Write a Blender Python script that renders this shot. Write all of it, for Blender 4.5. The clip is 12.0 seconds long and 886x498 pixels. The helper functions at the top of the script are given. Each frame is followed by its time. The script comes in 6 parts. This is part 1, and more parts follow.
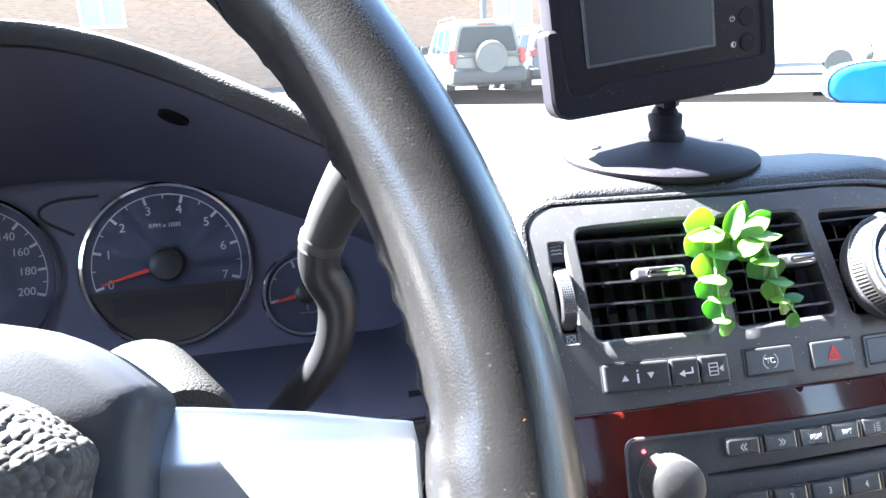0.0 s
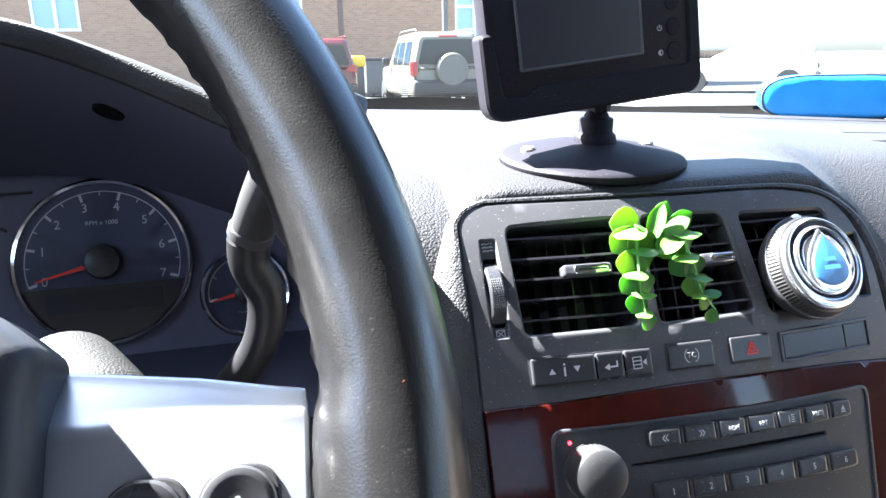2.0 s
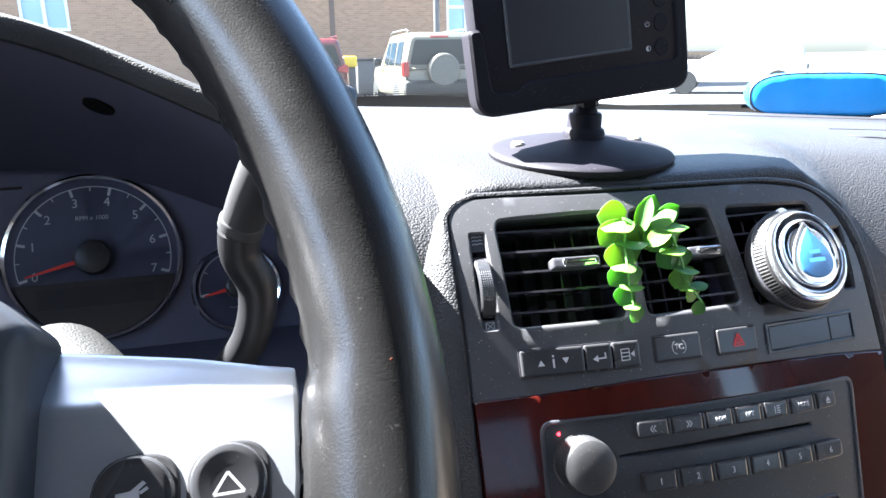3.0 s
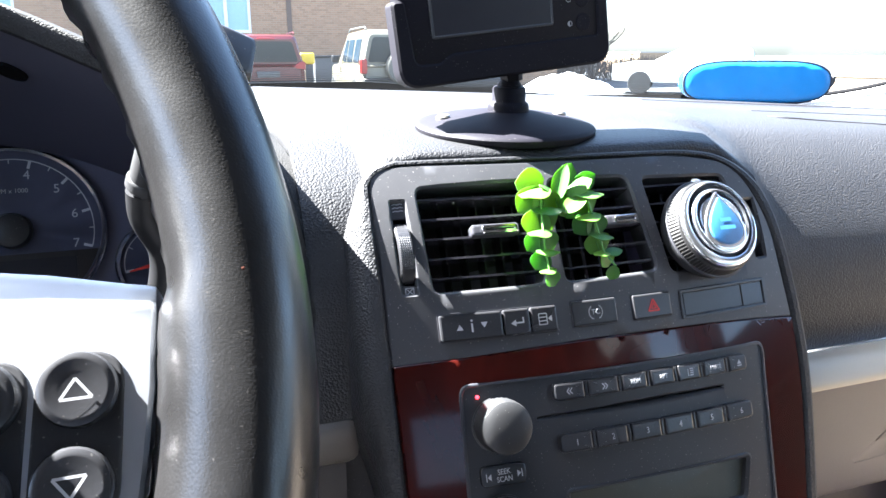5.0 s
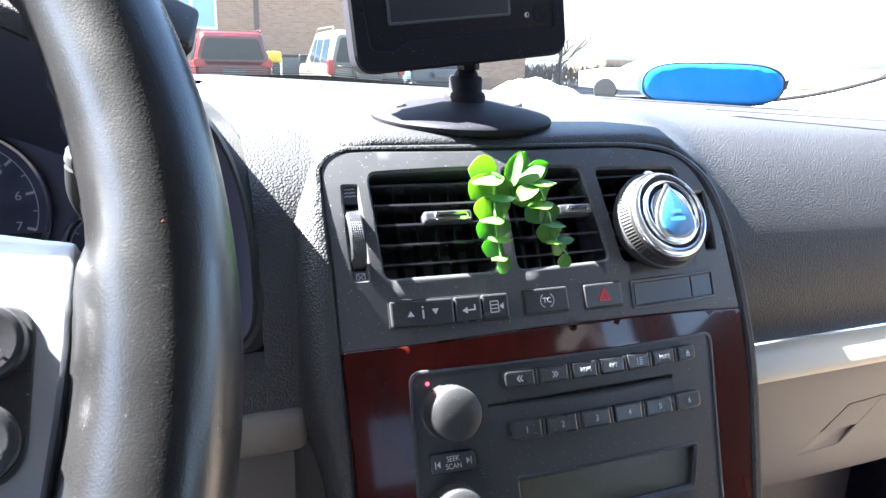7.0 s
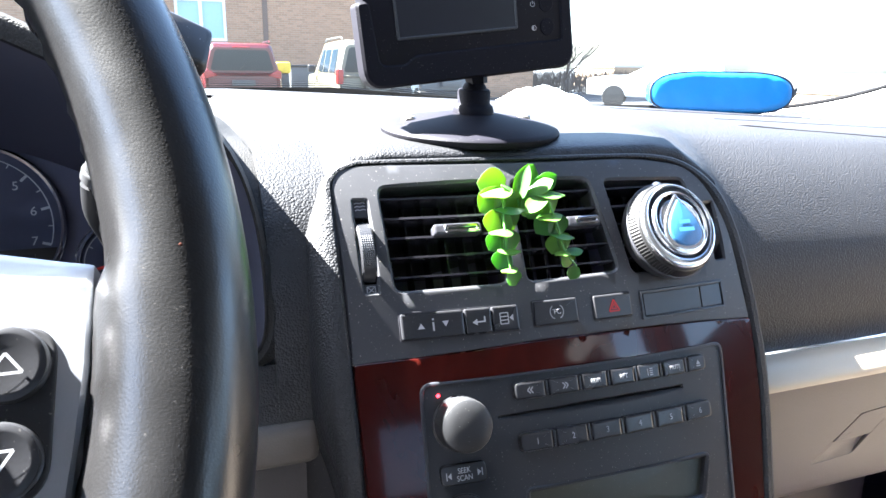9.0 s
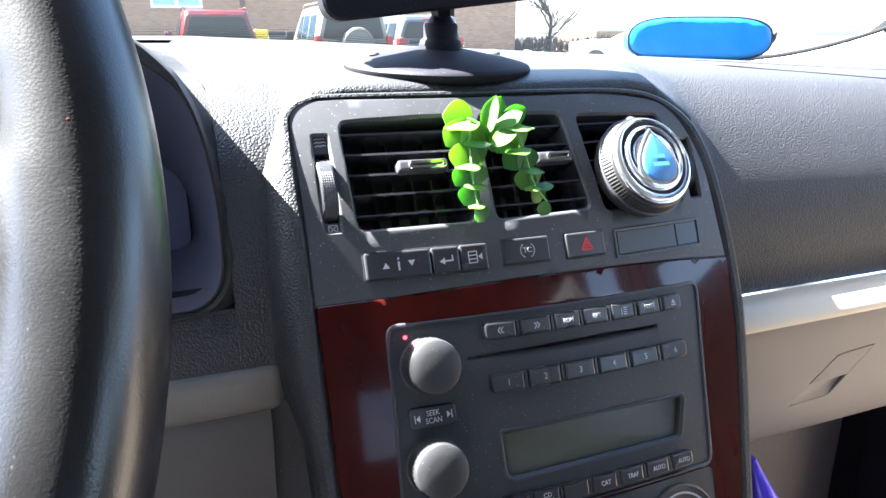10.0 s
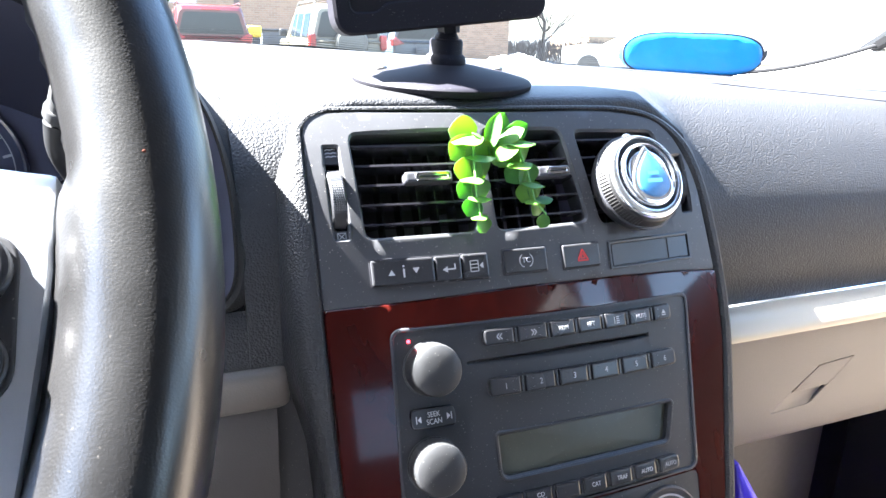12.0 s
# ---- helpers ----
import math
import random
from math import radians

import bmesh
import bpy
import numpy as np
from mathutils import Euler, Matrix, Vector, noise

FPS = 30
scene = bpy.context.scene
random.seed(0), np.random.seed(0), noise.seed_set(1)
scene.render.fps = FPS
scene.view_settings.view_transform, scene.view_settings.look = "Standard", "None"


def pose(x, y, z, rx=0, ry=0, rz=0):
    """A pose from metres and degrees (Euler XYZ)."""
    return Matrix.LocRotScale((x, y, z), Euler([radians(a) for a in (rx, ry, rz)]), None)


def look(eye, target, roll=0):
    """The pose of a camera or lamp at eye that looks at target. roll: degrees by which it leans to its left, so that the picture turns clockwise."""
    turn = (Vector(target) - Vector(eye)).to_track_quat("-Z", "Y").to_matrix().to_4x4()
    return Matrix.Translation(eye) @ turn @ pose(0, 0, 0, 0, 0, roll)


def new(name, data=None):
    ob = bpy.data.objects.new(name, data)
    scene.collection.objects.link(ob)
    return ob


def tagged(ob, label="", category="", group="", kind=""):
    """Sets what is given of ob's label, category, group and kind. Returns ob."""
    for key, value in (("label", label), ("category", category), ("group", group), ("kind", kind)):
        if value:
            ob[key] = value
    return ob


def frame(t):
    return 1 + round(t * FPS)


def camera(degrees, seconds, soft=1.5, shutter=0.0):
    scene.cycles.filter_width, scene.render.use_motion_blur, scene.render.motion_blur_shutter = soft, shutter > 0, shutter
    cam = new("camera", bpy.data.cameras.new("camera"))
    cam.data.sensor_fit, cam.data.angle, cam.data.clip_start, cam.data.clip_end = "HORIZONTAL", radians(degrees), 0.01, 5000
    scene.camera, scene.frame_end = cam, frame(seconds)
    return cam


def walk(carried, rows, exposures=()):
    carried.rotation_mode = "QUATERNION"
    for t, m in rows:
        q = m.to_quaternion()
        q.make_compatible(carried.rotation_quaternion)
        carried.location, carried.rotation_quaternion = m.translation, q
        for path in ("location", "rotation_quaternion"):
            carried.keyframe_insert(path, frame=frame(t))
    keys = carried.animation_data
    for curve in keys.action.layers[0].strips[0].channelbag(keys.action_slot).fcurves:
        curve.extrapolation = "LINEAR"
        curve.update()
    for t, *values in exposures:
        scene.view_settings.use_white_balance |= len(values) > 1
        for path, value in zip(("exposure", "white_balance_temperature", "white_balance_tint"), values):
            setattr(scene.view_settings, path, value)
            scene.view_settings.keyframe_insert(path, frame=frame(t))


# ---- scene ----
cam = camera(64.1, 12.0)
PATH = [
    (0, (0.013, -0.265, 1.242), (0.388, 1.62, 0.689), -2.3),
    (0.5, (0.024, -0.273, 1.243), (0.482, 1.598, 0.707), -2.1),
    (1, (0.026, -0.274, 1.24), (0.513, 1.594, 0.717), -1.4),
    (1.5, (0.025, -0.275, 1.238), (0.51, 1.593, 0.715), -1.2),
    (2, (0.025, -0.277, 1.236), (0.511, 1.591, 0.71), -1.0),
    (2.5, (0.026, -0.277, 1.235), (0.52, 1.588, 0.709), -0.9),
    (3, (0.025, -0.281, 1.233), (0.533, 1.581, 0.708), -0.9),
    (3.2, (0.025, -0.286, 1.232), (0.539, 1.572, 0.7), -0.7),
    (4.8, (0.04, -0.296, 1.219), (0.633, 1.539, 0.689), -0.6),
    (5, (0.043, -0.295, 1.217), (0.659, 1.532, 0.688), -0.2),
    (5.5, (0.046, -0.297, 1.218), (0.694, 1.52, 0.69), 0.1),
    (6, (0.051, -0.297, 1.213), (0.729, 1.511, 0.693), 0.9),
    (6.5, (0.049, -0.297, 1.212), (0.75, 1.504, 0.694), 1.1),
    (7, (0.05, -0.298, 1.208), (0.757, 1.499, 0.687), 1.3),
    (7.2, (0.047, -0.302, 1.214), (0.748, 1.496, 0.686), 1.2),
    (8.8, (0.047, -0.302, 1.215), (0.73, 1.508, 0.709), 1.0),
    (9, (0.049, -0.3, 1.211), (0.733, 1.512, 0.712), 0.7),
    (9.5, (0.056, -0.294, 1.199), (0.747, 1.503, 0.656), 1.1),
    (10, (0.062, -0.294, 1.191), (0.779, 1.48, 0.607), 0.1),
    (10.5, (0.05, -0.305, 1.202), (0.791, 1.45, 0.592), 1.6),
    (11, (0.047, -0.304, 1.2), (0.795, 1.451, 0.601), 1.6),
    (11.5, (0.05, -0.305, 1.199), (0.8, 1.454, 0.613), 1.6),
    (12, (0.049, -0.305, 1.2), (0.795, 1.457, 0.619), 1.6),
]
LIGHT = [(0, 6.08), (0.5, 5.65), (1.2, 5.36), (3, 5.18), (5.5, 5.20), (7, 5.33), (9.5, 5.34), (10, 5.40), (10.5, 5.75), (11, 5.86), (12, 5.86)]
walk(cam, [(t, look(eye, target, roll)) for t, eye, target, roll in PATH], [(t, stops, 5950, 8) for t, stops in LIGHT])

# ---------- light ----------
SUN_LEFT, SUN_UP = 58.0, 48.5
world = bpy.data.worlds.new("world")
scene.world = world
world.use_nodes = True
sky = world.node_tree.nodes.new("ShaderNodeTexSky")
sky.sky_type = "NISHITA"
sky.sun_disc = False
sky.sun_elevation = radians(SUN_UP)
sky.sun_rotation = radians(-SUN_LEFT)
sky.air_density, sky.dust_density, sky.ozone_density = 1.0, 2.5, 1.0
bg = world.node_tree.nodes["Background"]
bg.inputs["Strength"].default_value = 0.050
world.node_tree.links.new(sky.outputs["Color"], bg.inputs["Color"])
sun = new("sun", bpy.data.lights.new("sun", "SUN"))
sun.data.energy, sun.data.angle, sun.data.color = 5.0, radians(0.6), (1.0, 0.95, 0.88)
to_sun = Vector((-math.sin(radians(SUN_LEFT)) * math.cos(radians(SUN_UP)), math.cos(radians(SUN_LEFT)) * math.cos(radians(SUN_UP)), math.sin(radians(SUN_UP))))
sun.matrix_world = look(to_sun * 30, (0, 0, 0))


# ---------- materials ----------
def surface(name, color, rough=0.5, metal=0.0, grain=0.0, relief=0.0, vary=0.15, vary_size=8.0, coat=0.0, dust=0.0, cells=False, spec=0.5, stretch=(1, 1, 1), see=0.0):
    """A Principled surface: colour broken up at two scales, roughness varied, relief from fine grain (cells per metre)."""
    m = bpy.data.materials.new(name)
    m.use_nodes = True
    nt = m.node_tree
    n, ln = nt.nodes, nt.links
    b = n["Principled BSDF"]
    b.inputs["Metallic"].default_value = metal
    b.inputs["Coat Weight"].default_value = coat
    b.inputs["Coat Roughness"].default_value = 0.06
    b.inputs["Specular IOR Level"].default_value = spec
    b.inputs["Transmission Weight"].default_value = see
    tc = n.new("ShaderNodeTexCoord")
    mp = n.new("ShaderNodeMapping")
    mp.inputs["Scale"].default_value = stretch
    ln.new(tc.outputs["Object"], mp.inputs["Vector"])

    def noise_tex(scale, detail=3.0):
        t = n.new("ShaderNodeTexNoise")
        t.inputs["Scale"].default_value = scale
        t.inputs["Detail"].default_value = detail
        ln.new(mp.outputs["Vector"], t.inputs["Vector"])
        return t

    big, small = noise_tex(vary_size), noise_tex(max(grain, vary_size * 25) * 0.7, 2.0)
    ramp = n.new("ShaderNodeMapRange")
    ramp.inputs["From Min"].default_value, ramp.inputs["From Max"].default_value = 0.12, 0.88
    ramp.inputs["To Min"].default_value, ramp.inputs["To Max"].default_value = 1 - vary, 1 + vary
    ln.new(big.outputs["Fac"], ramp.inputs["Value"])
    ramp2 = n.new("ShaderNodeMapRange")
    ramp2.inputs["From Min"].default_value, ramp2.inputs["From Max"].default_value = 0.12, 0.88
    ramp2.inputs["To Min"].default_value, ramp2.inputs["To Max"].default_value = 1 - vary * 0.6, 1 + vary * 0.6
    ln.new(small.outputs["Fac"], ramp2.inputs["Value"])
    mul = n.new("ShaderNodeMath")
    mul.operation = "MULTIPLY"
    ln.new(ramp.outputs["Result"], mul.inputs[0])
    ln.new(ramp2.outputs["Result"], mul.inputs[1])
    sc = n.new("ShaderNodeVectorMath")
    sc.operation = "SCALE"
    sc.inputs[0].default_value = color[:3]
    ln.new(mul.outputs["Value"], sc.inputs["Scale"])
    last = sc.outputs["Vector"]
    if dust > 0:
        specks = noise_tex(1250.0, 0.0)
        cut = n.new("ShaderNodeMapRange")
        cut.inputs["From Min"].default_value, cut.inputs["From Max"].default_value = 0.785, 0.84
        cut.inputs["To Max"].default_value = dust
        ln.new(specks.outputs["Fac"], cut.inputs["Value"])
        mix = n.new("ShaderNodeMix")
        mix.data_type = "RGBA"
        ln.new(cut.outputs["Result"], mix.inputs["Factor"])
        ln.new(last, mix.inputs["A"])
        mix.inputs["B"].default_value = (0.45, 0.42, 0.38, 1)
        last = mix.outputs["Result"]
    ln.new(last, b.inputs["Base Color"])
    rr = n.new("ShaderNodeMapRange")
    rr.inputs["From Min"].default_value, rr.inputs["From Max"].default_value = 0.12, 0.88
    rr.inputs["To Min"].default_value, rr.inputs["To Max"].default_value = rough * 0.85, min(1.0, rough * 1.15)
    ln.new(big.outputs["Fac"], rr.inputs["Value"])
    ln.new(rr.outputs["Result"], b.inputs["Roughness"])
    if relief > 0:
        if cells:
            g = n.new("ShaderNodeTexVoronoi")
            g.feature = "F1"
            g.inputs["Scale"].default_value = grain
            warp = noise_tex(grain * 0.5, 2.0)
            add = n.new("ShaderNodeVectorMath")
            add.operation = "MULTIPLY_ADD"
            add.inputs[1].default_value = (0.5 / grain,) * 3
            ln.new(warp.outputs["Color"], add.inputs[0])
            ln.new(mp.outputs["Vector"], add.inputs[2])
            ln.new(add.outputs["Vector"], g.inputs["Vector"])
            height = g.outputs["Distance"]
        else:
            g = noise_tex(grain, 3.0)
            height = g.outputs["Fac"]
        bump = n.new("ShaderNodeBump")
        bump.inputs["Strength"].default_value = relief
        bump.inputs["Distance"].default_value = 0.35 / grain
        bump.invert = cells
        ln.new(height, bump.inputs["Height"])
        ln.new(bump.outputs["Normal"], b.inputs["Normal"])
    return m


def burl_wood():
    m = surface("burl_wood", (0.16, 0.02, 0.01), 0.2, coat=0.42, spec=0.1)
    n, ln = m.node_tree.nodes, m.node_tree.links
    b = n["Principled BSDF"]
    tc = n.new("ShaderNodeTexCoord")
    mp = n.new("ShaderNodeMapping")
    mp.inputs["Scale"].default_value = (1.0, 1.0, 0.45)
    ln.new(tc.outputs["Object"], mp.inputs["Vector"])
    a = n.new("ShaderNodeTexNoise")
    a.inputs["Scale"].default_value, a.inputs["Detail"].default_value, a.inputs["Distortion"].default_value = 30.0, 3.0, 0.9
    ln.new(mp.outputs["Vector"], a.inputs["Vector"])
    cr = n.new("ShaderNodeValToRGB")
    e = cr.color_ramp.elements
    e[0].position, e[0].color = 0.18, (0.013, 0.0018, 0.0015, 1)
    e[1].position, e[1].color = 0.78, (0.040, 0.0048, 0.0031, 1)
    mid = e.new(0.52)
    mid.color = (0.025, 0.0030, 0.0022, 1)
    ln.new(a.outputs["Fac"], cr.inputs["Fac"])
    ln.new(cr.outputs["Color"], b.inputs["Base Color"])
    return m


def leaf_material():
    """Thin soft plastic: part of the light comes through the leaf, each leaf of a slightly different green."""
    m = surface("leaf_plastic", (0.05, 0.17, 0.03), 0.44, grain=300, relief=0.12, vary=0.3, vary_size=60)
    n, ln = m.node_tree.nodes, m.node_tree.links
    b = n["Principled BSDF"]
    info = n.new("ShaderNodeObjectInfo")

    def tint(dark, pale):
        mix = n.new("ShaderNodeMix")
        mix.data_type = "RGBA"
        ln.new(info.outputs["Random"], mix.inputs["Factor"])
        mix.inputs["A"].default_value, mix.inputs["B"].default_value = (*dark, 1), (*pale, 1)
        return mix.outputs["Result"]

    ln.new(tint((0.048, 0.150, 0.040), (0.110, 0.235, 0.046)), b.inputs["Base Color"])
    t = n.new("ShaderNodeBsdfTranslucent")
    ln.new(tint((0.17, 0.42, 0.05), (0.44, 0.60, 0.045)), t.inputs["Color"])
    mx = n.new("ShaderNodeMixShader")
    mx.inputs["Fac"].default_value = 0.42
    ln.new(b.outputs["BSDF"], mx.inputs[1])
    ln.new(t.outputs["BSDF"], mx.inputs[2])
    ln.new(mx.outputs["Shader"], n["Material Output"].inputs["Surface"])
    return m


def glow(name, color, strength):
    m = bpy.data.materials.new(name)
    m.use_nodes = True
    b = m.node_tree.nodes["Principled BSDF"]
    b.inputs["Base Color"].default_value = (*color, 1)
    b.inputs["Emission Color"].default_value = (*color, 1)
    b.inputs["Emission Strength"].default_value = strength
    return m


def clear_glass(name, tint=(1, 1, 1), gloss=0.05, haze=0.0):
    m = bpy.data.materials.new(name)
    m.use_nodes = True
    n, ln = m.node_tree.nodes, m.node_tree.links
    n.remove(n["Principled BSDF"])
    t = n.new("ShaderNodeBsdfTransparent")
    t.inputs["Color"].default_value = (*tint, 1)
    g = n.new("ShaderNodeBsdfGlossy")
    g.inputs["Roughness"].default_value = 0.03
    film = n.new("ShaderNodeBsdfTranslucent")
    film.inputs["Color"].default_value = (0.9, 0.92, 0.95, 1)
    m1 = n.new("ShaderNodeMixShader")
    m1.inputs["Fac"].default_value = gloss
    ln.new(t.outputs["BSDF"], m1.inputs[1])
    ln.new(g.outputs["BSDF"], m1.inputs[2])
    mx = n.new("ShaderNodeMixShader")
    mx.inputs["Fac"].default_value = haze
    ln.new(m1.outputs["Shader"], mx.inputs[1])
    ln.new(film.outputs["BSDF"], mx.inputs[2])
    out = n["Material Output"]
    ln.new(mx.outputs["Shader"], out.inputs["Surface"])
    return m


def brick_wall_material():
    m = surface("brickwork", (0.3, 0.2, 0.15), 0.9)
    n, ln = m.node_tree.nodes, m.node_tree.links
    tc = n.new("ShaderNodeTexCoord")
    sep = n.new("ShaderNodeSeparateXYZ")
    com = n.new("ShaderNodeCombineXYZ")
    ln.new(tc.outputs["Object"], sep.inputs["Vector"])
    ln.new(sep.outputs["X"], com.inputs["X"])
    ln.new(sep.outputs["Z"], com.inputs["Y"])
    br = n.new("ShaderNodeTexBrick")
    br.inputs["Color1"].default_value = (0.36, 0.205, 0.12, 1)
    br.inputs["Color2"].default_value = (0.27, 0.150, 0.085, 1)
    br.inputs["Mortar"].default_value = (0.33, 0.25, 0.17, 1)
    br.inputs["Scale"].default_value = 1.0
    br.inputs["Mortar Size"].default_value = 0.006
    br.inputs["Brick Width"].default_value, br.inputs["Row Height"].default_value = 0.21, 0.075
    ln.new(com.outputs["Vector"], br.inputs["Vector"])
    ln.new(br.outputs["Color"], n["Principled BSDF"].inputs["Base Color"])
    return m


PAD = surface("grained_pad", (0.0160, 0.0160, 0.0175), 0.46, grain=780, relief=0.9, cells=True, dust=0.15, spec=0.34)
HOOD_PAD = surface("hood_pad", (0.011, 0.0104, 0.0098), 0.6, grain=900, relief=0.6, cells=True, spec=0.2)
PLASTIC = surface("dark_plastic", (0.028, 0.028, 0.033), 0.40, grain=2500, relief=0.12, dust=0.3)
BEZEL = surface("bezel_plastic", (0.032, 0.032, 0.035), 0.44, grain=2500, relief=0.1, dust=0.55, vary=0.2, vary_size=25)
PLASTIC_FLAT = surface("black_plastic", (0.021, 0.021, 0.023), 0.38, grain=2500, relief=0.1, spec=0.4, dust=0.28)
# lining lightened towards blue: the glare veil is put into its colour
LINING = surface("lining_plastic", (0.050, 0.050, 0.072), 0.5, grain=1500, relief=0.08)
DEEP = surface("duct_black", (0.016, 0.015, 0.020), 0.6)
# black ducts painted lighter and violet, standing for haze over the vents
DUCT = surface("duct_plastic", (0.13, 0.11, 0.18), 0.5)
SLAT = surface("slat_plastic", (0.020, 0.019, 0.024), 0.25, grain=1500, relief=0.05, dust=0.25)
KEY = surface("key_rubber", (0.020, 0.020, 0.022), 0.27, grain=1800, relief=0.06, dust=0.08)
KNOB = surface("knob_rubber", (0.015, 0.015, 0.016), 0.5, grain=2200, relief=0.15, dust=0.15, spec=0.4)
GRIP = surface("grip_rubber", (0.017, 0.017, 0.018), 0.55, grain=2200, relief=0.15, spec=0.3)
LEATHER = surface("wheel_leather", (0.0064, 0.0061, 0.0062), 0.29, grain=1700, relief=0.11, cells=True, vary=0.3, vary_size=60, spec=0.56, dust=0.03)
LEATHER_SOFT = surface("coarse_leather", (0.030, 0.029, 0.028), 0.5, grain=620, relief=1.0, cells=True, spec=0.32)
COLUMN = surface("column_plastic", (0.011, 0.011, 0.011), 0.65, grain=900, relief=0.8, cells=True, spec=0.2)
WOOD = burl_wood()
CHROME = surface("chrome", (0.8, 0.8, 0.82), 0.1, metal=1.0, vary=0.04)
BRIGHT = surface("bright_chrome", (0.60, 0.61, 0.63), 0.16, metal=0.95, vary=0.03)
SATIN = surface("silver_paint", (0.42, 0.44, 0.48), 0.30, metal=0.7, vary=0.03, vary_size=30, grain=3000, relief=0.03)
BEIGE = surface("beige_plastic", (0.205, 0.168, 0.134), 0.5, grain=900, relief=0.25, cells=True, vary=0.05)
CARPET = surface("dark_carpet", (0.03, 0.028, 0.028), 0.95, grain=700, relief=0.8)
INK = surface("white_print", (0.31, 0.31, 0.32), 0.6, vary=0.03)
RED_INK = surface("red_print", (0.45, 0.02, 0.02), 0.5, vary=0.03)
DIAL_INK = surface("dial_print", (0.50, 0.51, 0.56), 0.6, vary=0.03)
NEEDLE = surface("needle_red", (0.65, 0.03, 0.02), 0.4, vary=0.05)
# dial colour holds the bluish glare over it, lighter than its own black
DIAL = surface("dial_face", (0.080, 0.088, 0.150), 0.45, vary=0.08)
LCD = surface("lcd_dark", (0.046, 0.047, 0.034), 0.34, vary=0.15, dust=0.15)
SCREEN = surface("screen_black", (0.014, 0.014, 0.019), 0.3, vary=0.1, spec=0.35)
GPS_BODY = surface("device_plastic", (0.0050, 0.0044, 0.0078), 0.68, grain=2500, relief=0.08, dust=0.1, spec=0.13)
LEAF = leaf_material()
STEM = surface("stem_plastic", (0.10, 0.26, 0.04), 0.5)
BLUE = surface("blue_vinyl", (0.022, 0.18, 0.46), 0.24, grain=14, relief=0.25, vary=0.06, vary_size=25)
BLUE_GEL = surface("blue_gel", (0.030, 0.12, 0.27), 0.34, vary=0.25, vary_size=60, coat=0.15)
PURPLE = surface("purple_vinyl", (0.06, 0.03, 0.55), 0.3, grain=40, relief=0.3, vary=0.15)
ASPHALT = surface("asphalt", (0.055, 0.055, 0.055), 0.9, grain=60, relief=0.5, vary=0.2, vary_size=0.4)
SNOW = surface("old_snow", (0.75, 0.76, 0.78), 0.8, grain=10, relief=0.4, vary=0.08)
CONCRETE = surface("concrete", (0.42, 0.40, 0.37), 0.9, grain=30, relief=0.2, vary_size=1.0)
BRICK = brick_wall_material()
SILVER_PAINT = surface("pale_paint", (0.165, 0.150, 0.115), 0.3, coat=0.6, vary=0.05, vary_size=2)
WHITE_PAINT = surface("white_paint", (0.7, 0.7, 0.68), 0.3, coat=0.6, vary=0.05, vary_size=2)
RED_PAINT = surface("red_paint", (0.085, 0.005, 0.008), 0.3, coat=0.8, vary=0.06, vary_size=2)
RUBBER = surface("seal_rubber", (0.010, 0.010, 0.011), 0.9, spec=0.1)
TYRE = surface("tyre_rubber", (0.02, 0.02, 0.02), 0.8)
CAR_GLASS = surface("tinted_glass", (0.010, 0.016, 0.022), 0.06, vary=0.1, spec=0.3)
TAIL = surface("tail_lens", (0.26, 0.012, 0.012), 0.15, coat=0.5)
BUMPER = surface("dark_bumper", (0.038, 0.034, 0.030), 0.6)
GREY_TRIM = surface("grey_bumper", (0.08, 0.08, 0.08), 0.6)
GLASS = clear_glass("windscreen_glass", (0.44, 0.47, 0.48), 0.014, 0.0018)
BARK = surface("bark", (0.10, 0.075, 0.06), 0.9)
YELLOW = surface("yellow_paint", (0.7, 0.5, 0.03), 0.45)
STUCCO = surface("tan_render", (0.36, 0.25, 0.16), 0.9, vary_size=0.6)
ROOF_LINING = surface("headliner", (0.48, 0.46, 0.43), 0.95)
CEILING_CLOTH = surface("ceiling_cloth", (0.12, 0.12, 0.125), 0.95, grain=400, relief=0.2)
WIN_BLUE = surface("window_glass", (0.30, 0.46, 0.52), 0.15, vary=0.1, vary_size=0.5)


# ---------- mesh helpers ----------
def thing(name, label, category, group="", kind="", at=(0, 0, 0)):
    ob = new(name)
    ob.location = at
    ob.empty_display_size = 0.05
    return tagged(ob, label, category, group, kind)


def part(name, bm, material, parent=None, label="", smooth=True):
    me = bpy.data.meshes.new(name)
    bmesh.ops.recalc_face_normals(bm, faces=bm.faces)
    bm.to_mesh(me)
    bm.free()
    me.materials.append(material)
    if smooth:
        me.polygons.foreach_set("use_smooth", [True] * len(me.polygons))
        me.set_sharp_from_angle(angle=radians(35))
    ob = new(name, me)
    if parent is not None:
        ob.parent = parent
        if parent.type == "EMPTY" and parent.parent is None:
            ob.matrix_parent_inverse = Matrix.Translation(-Vector(parent.location))
    return tagged(ob, label)


def bmnew():
    return bmesh.new()


def loft(bm, rings, closed=True, cap=False):
    """Quads between successive rings of equal length."""
    vs = [[bm.verts.new(p) for p in r] for r in rings]
    n = len(vs[0])
    for a, b in zip(vs, vs[1:]):
        for i in range(n if closed else n - 1):
            j = (i + 1) % n
            bm.faces.new((a[i], a[j], b[j], b[i]))
    if cap:
        bm.faces.new(vs[0])
        bm.faces.new(list(reversed(vs[-1])))
    return vs


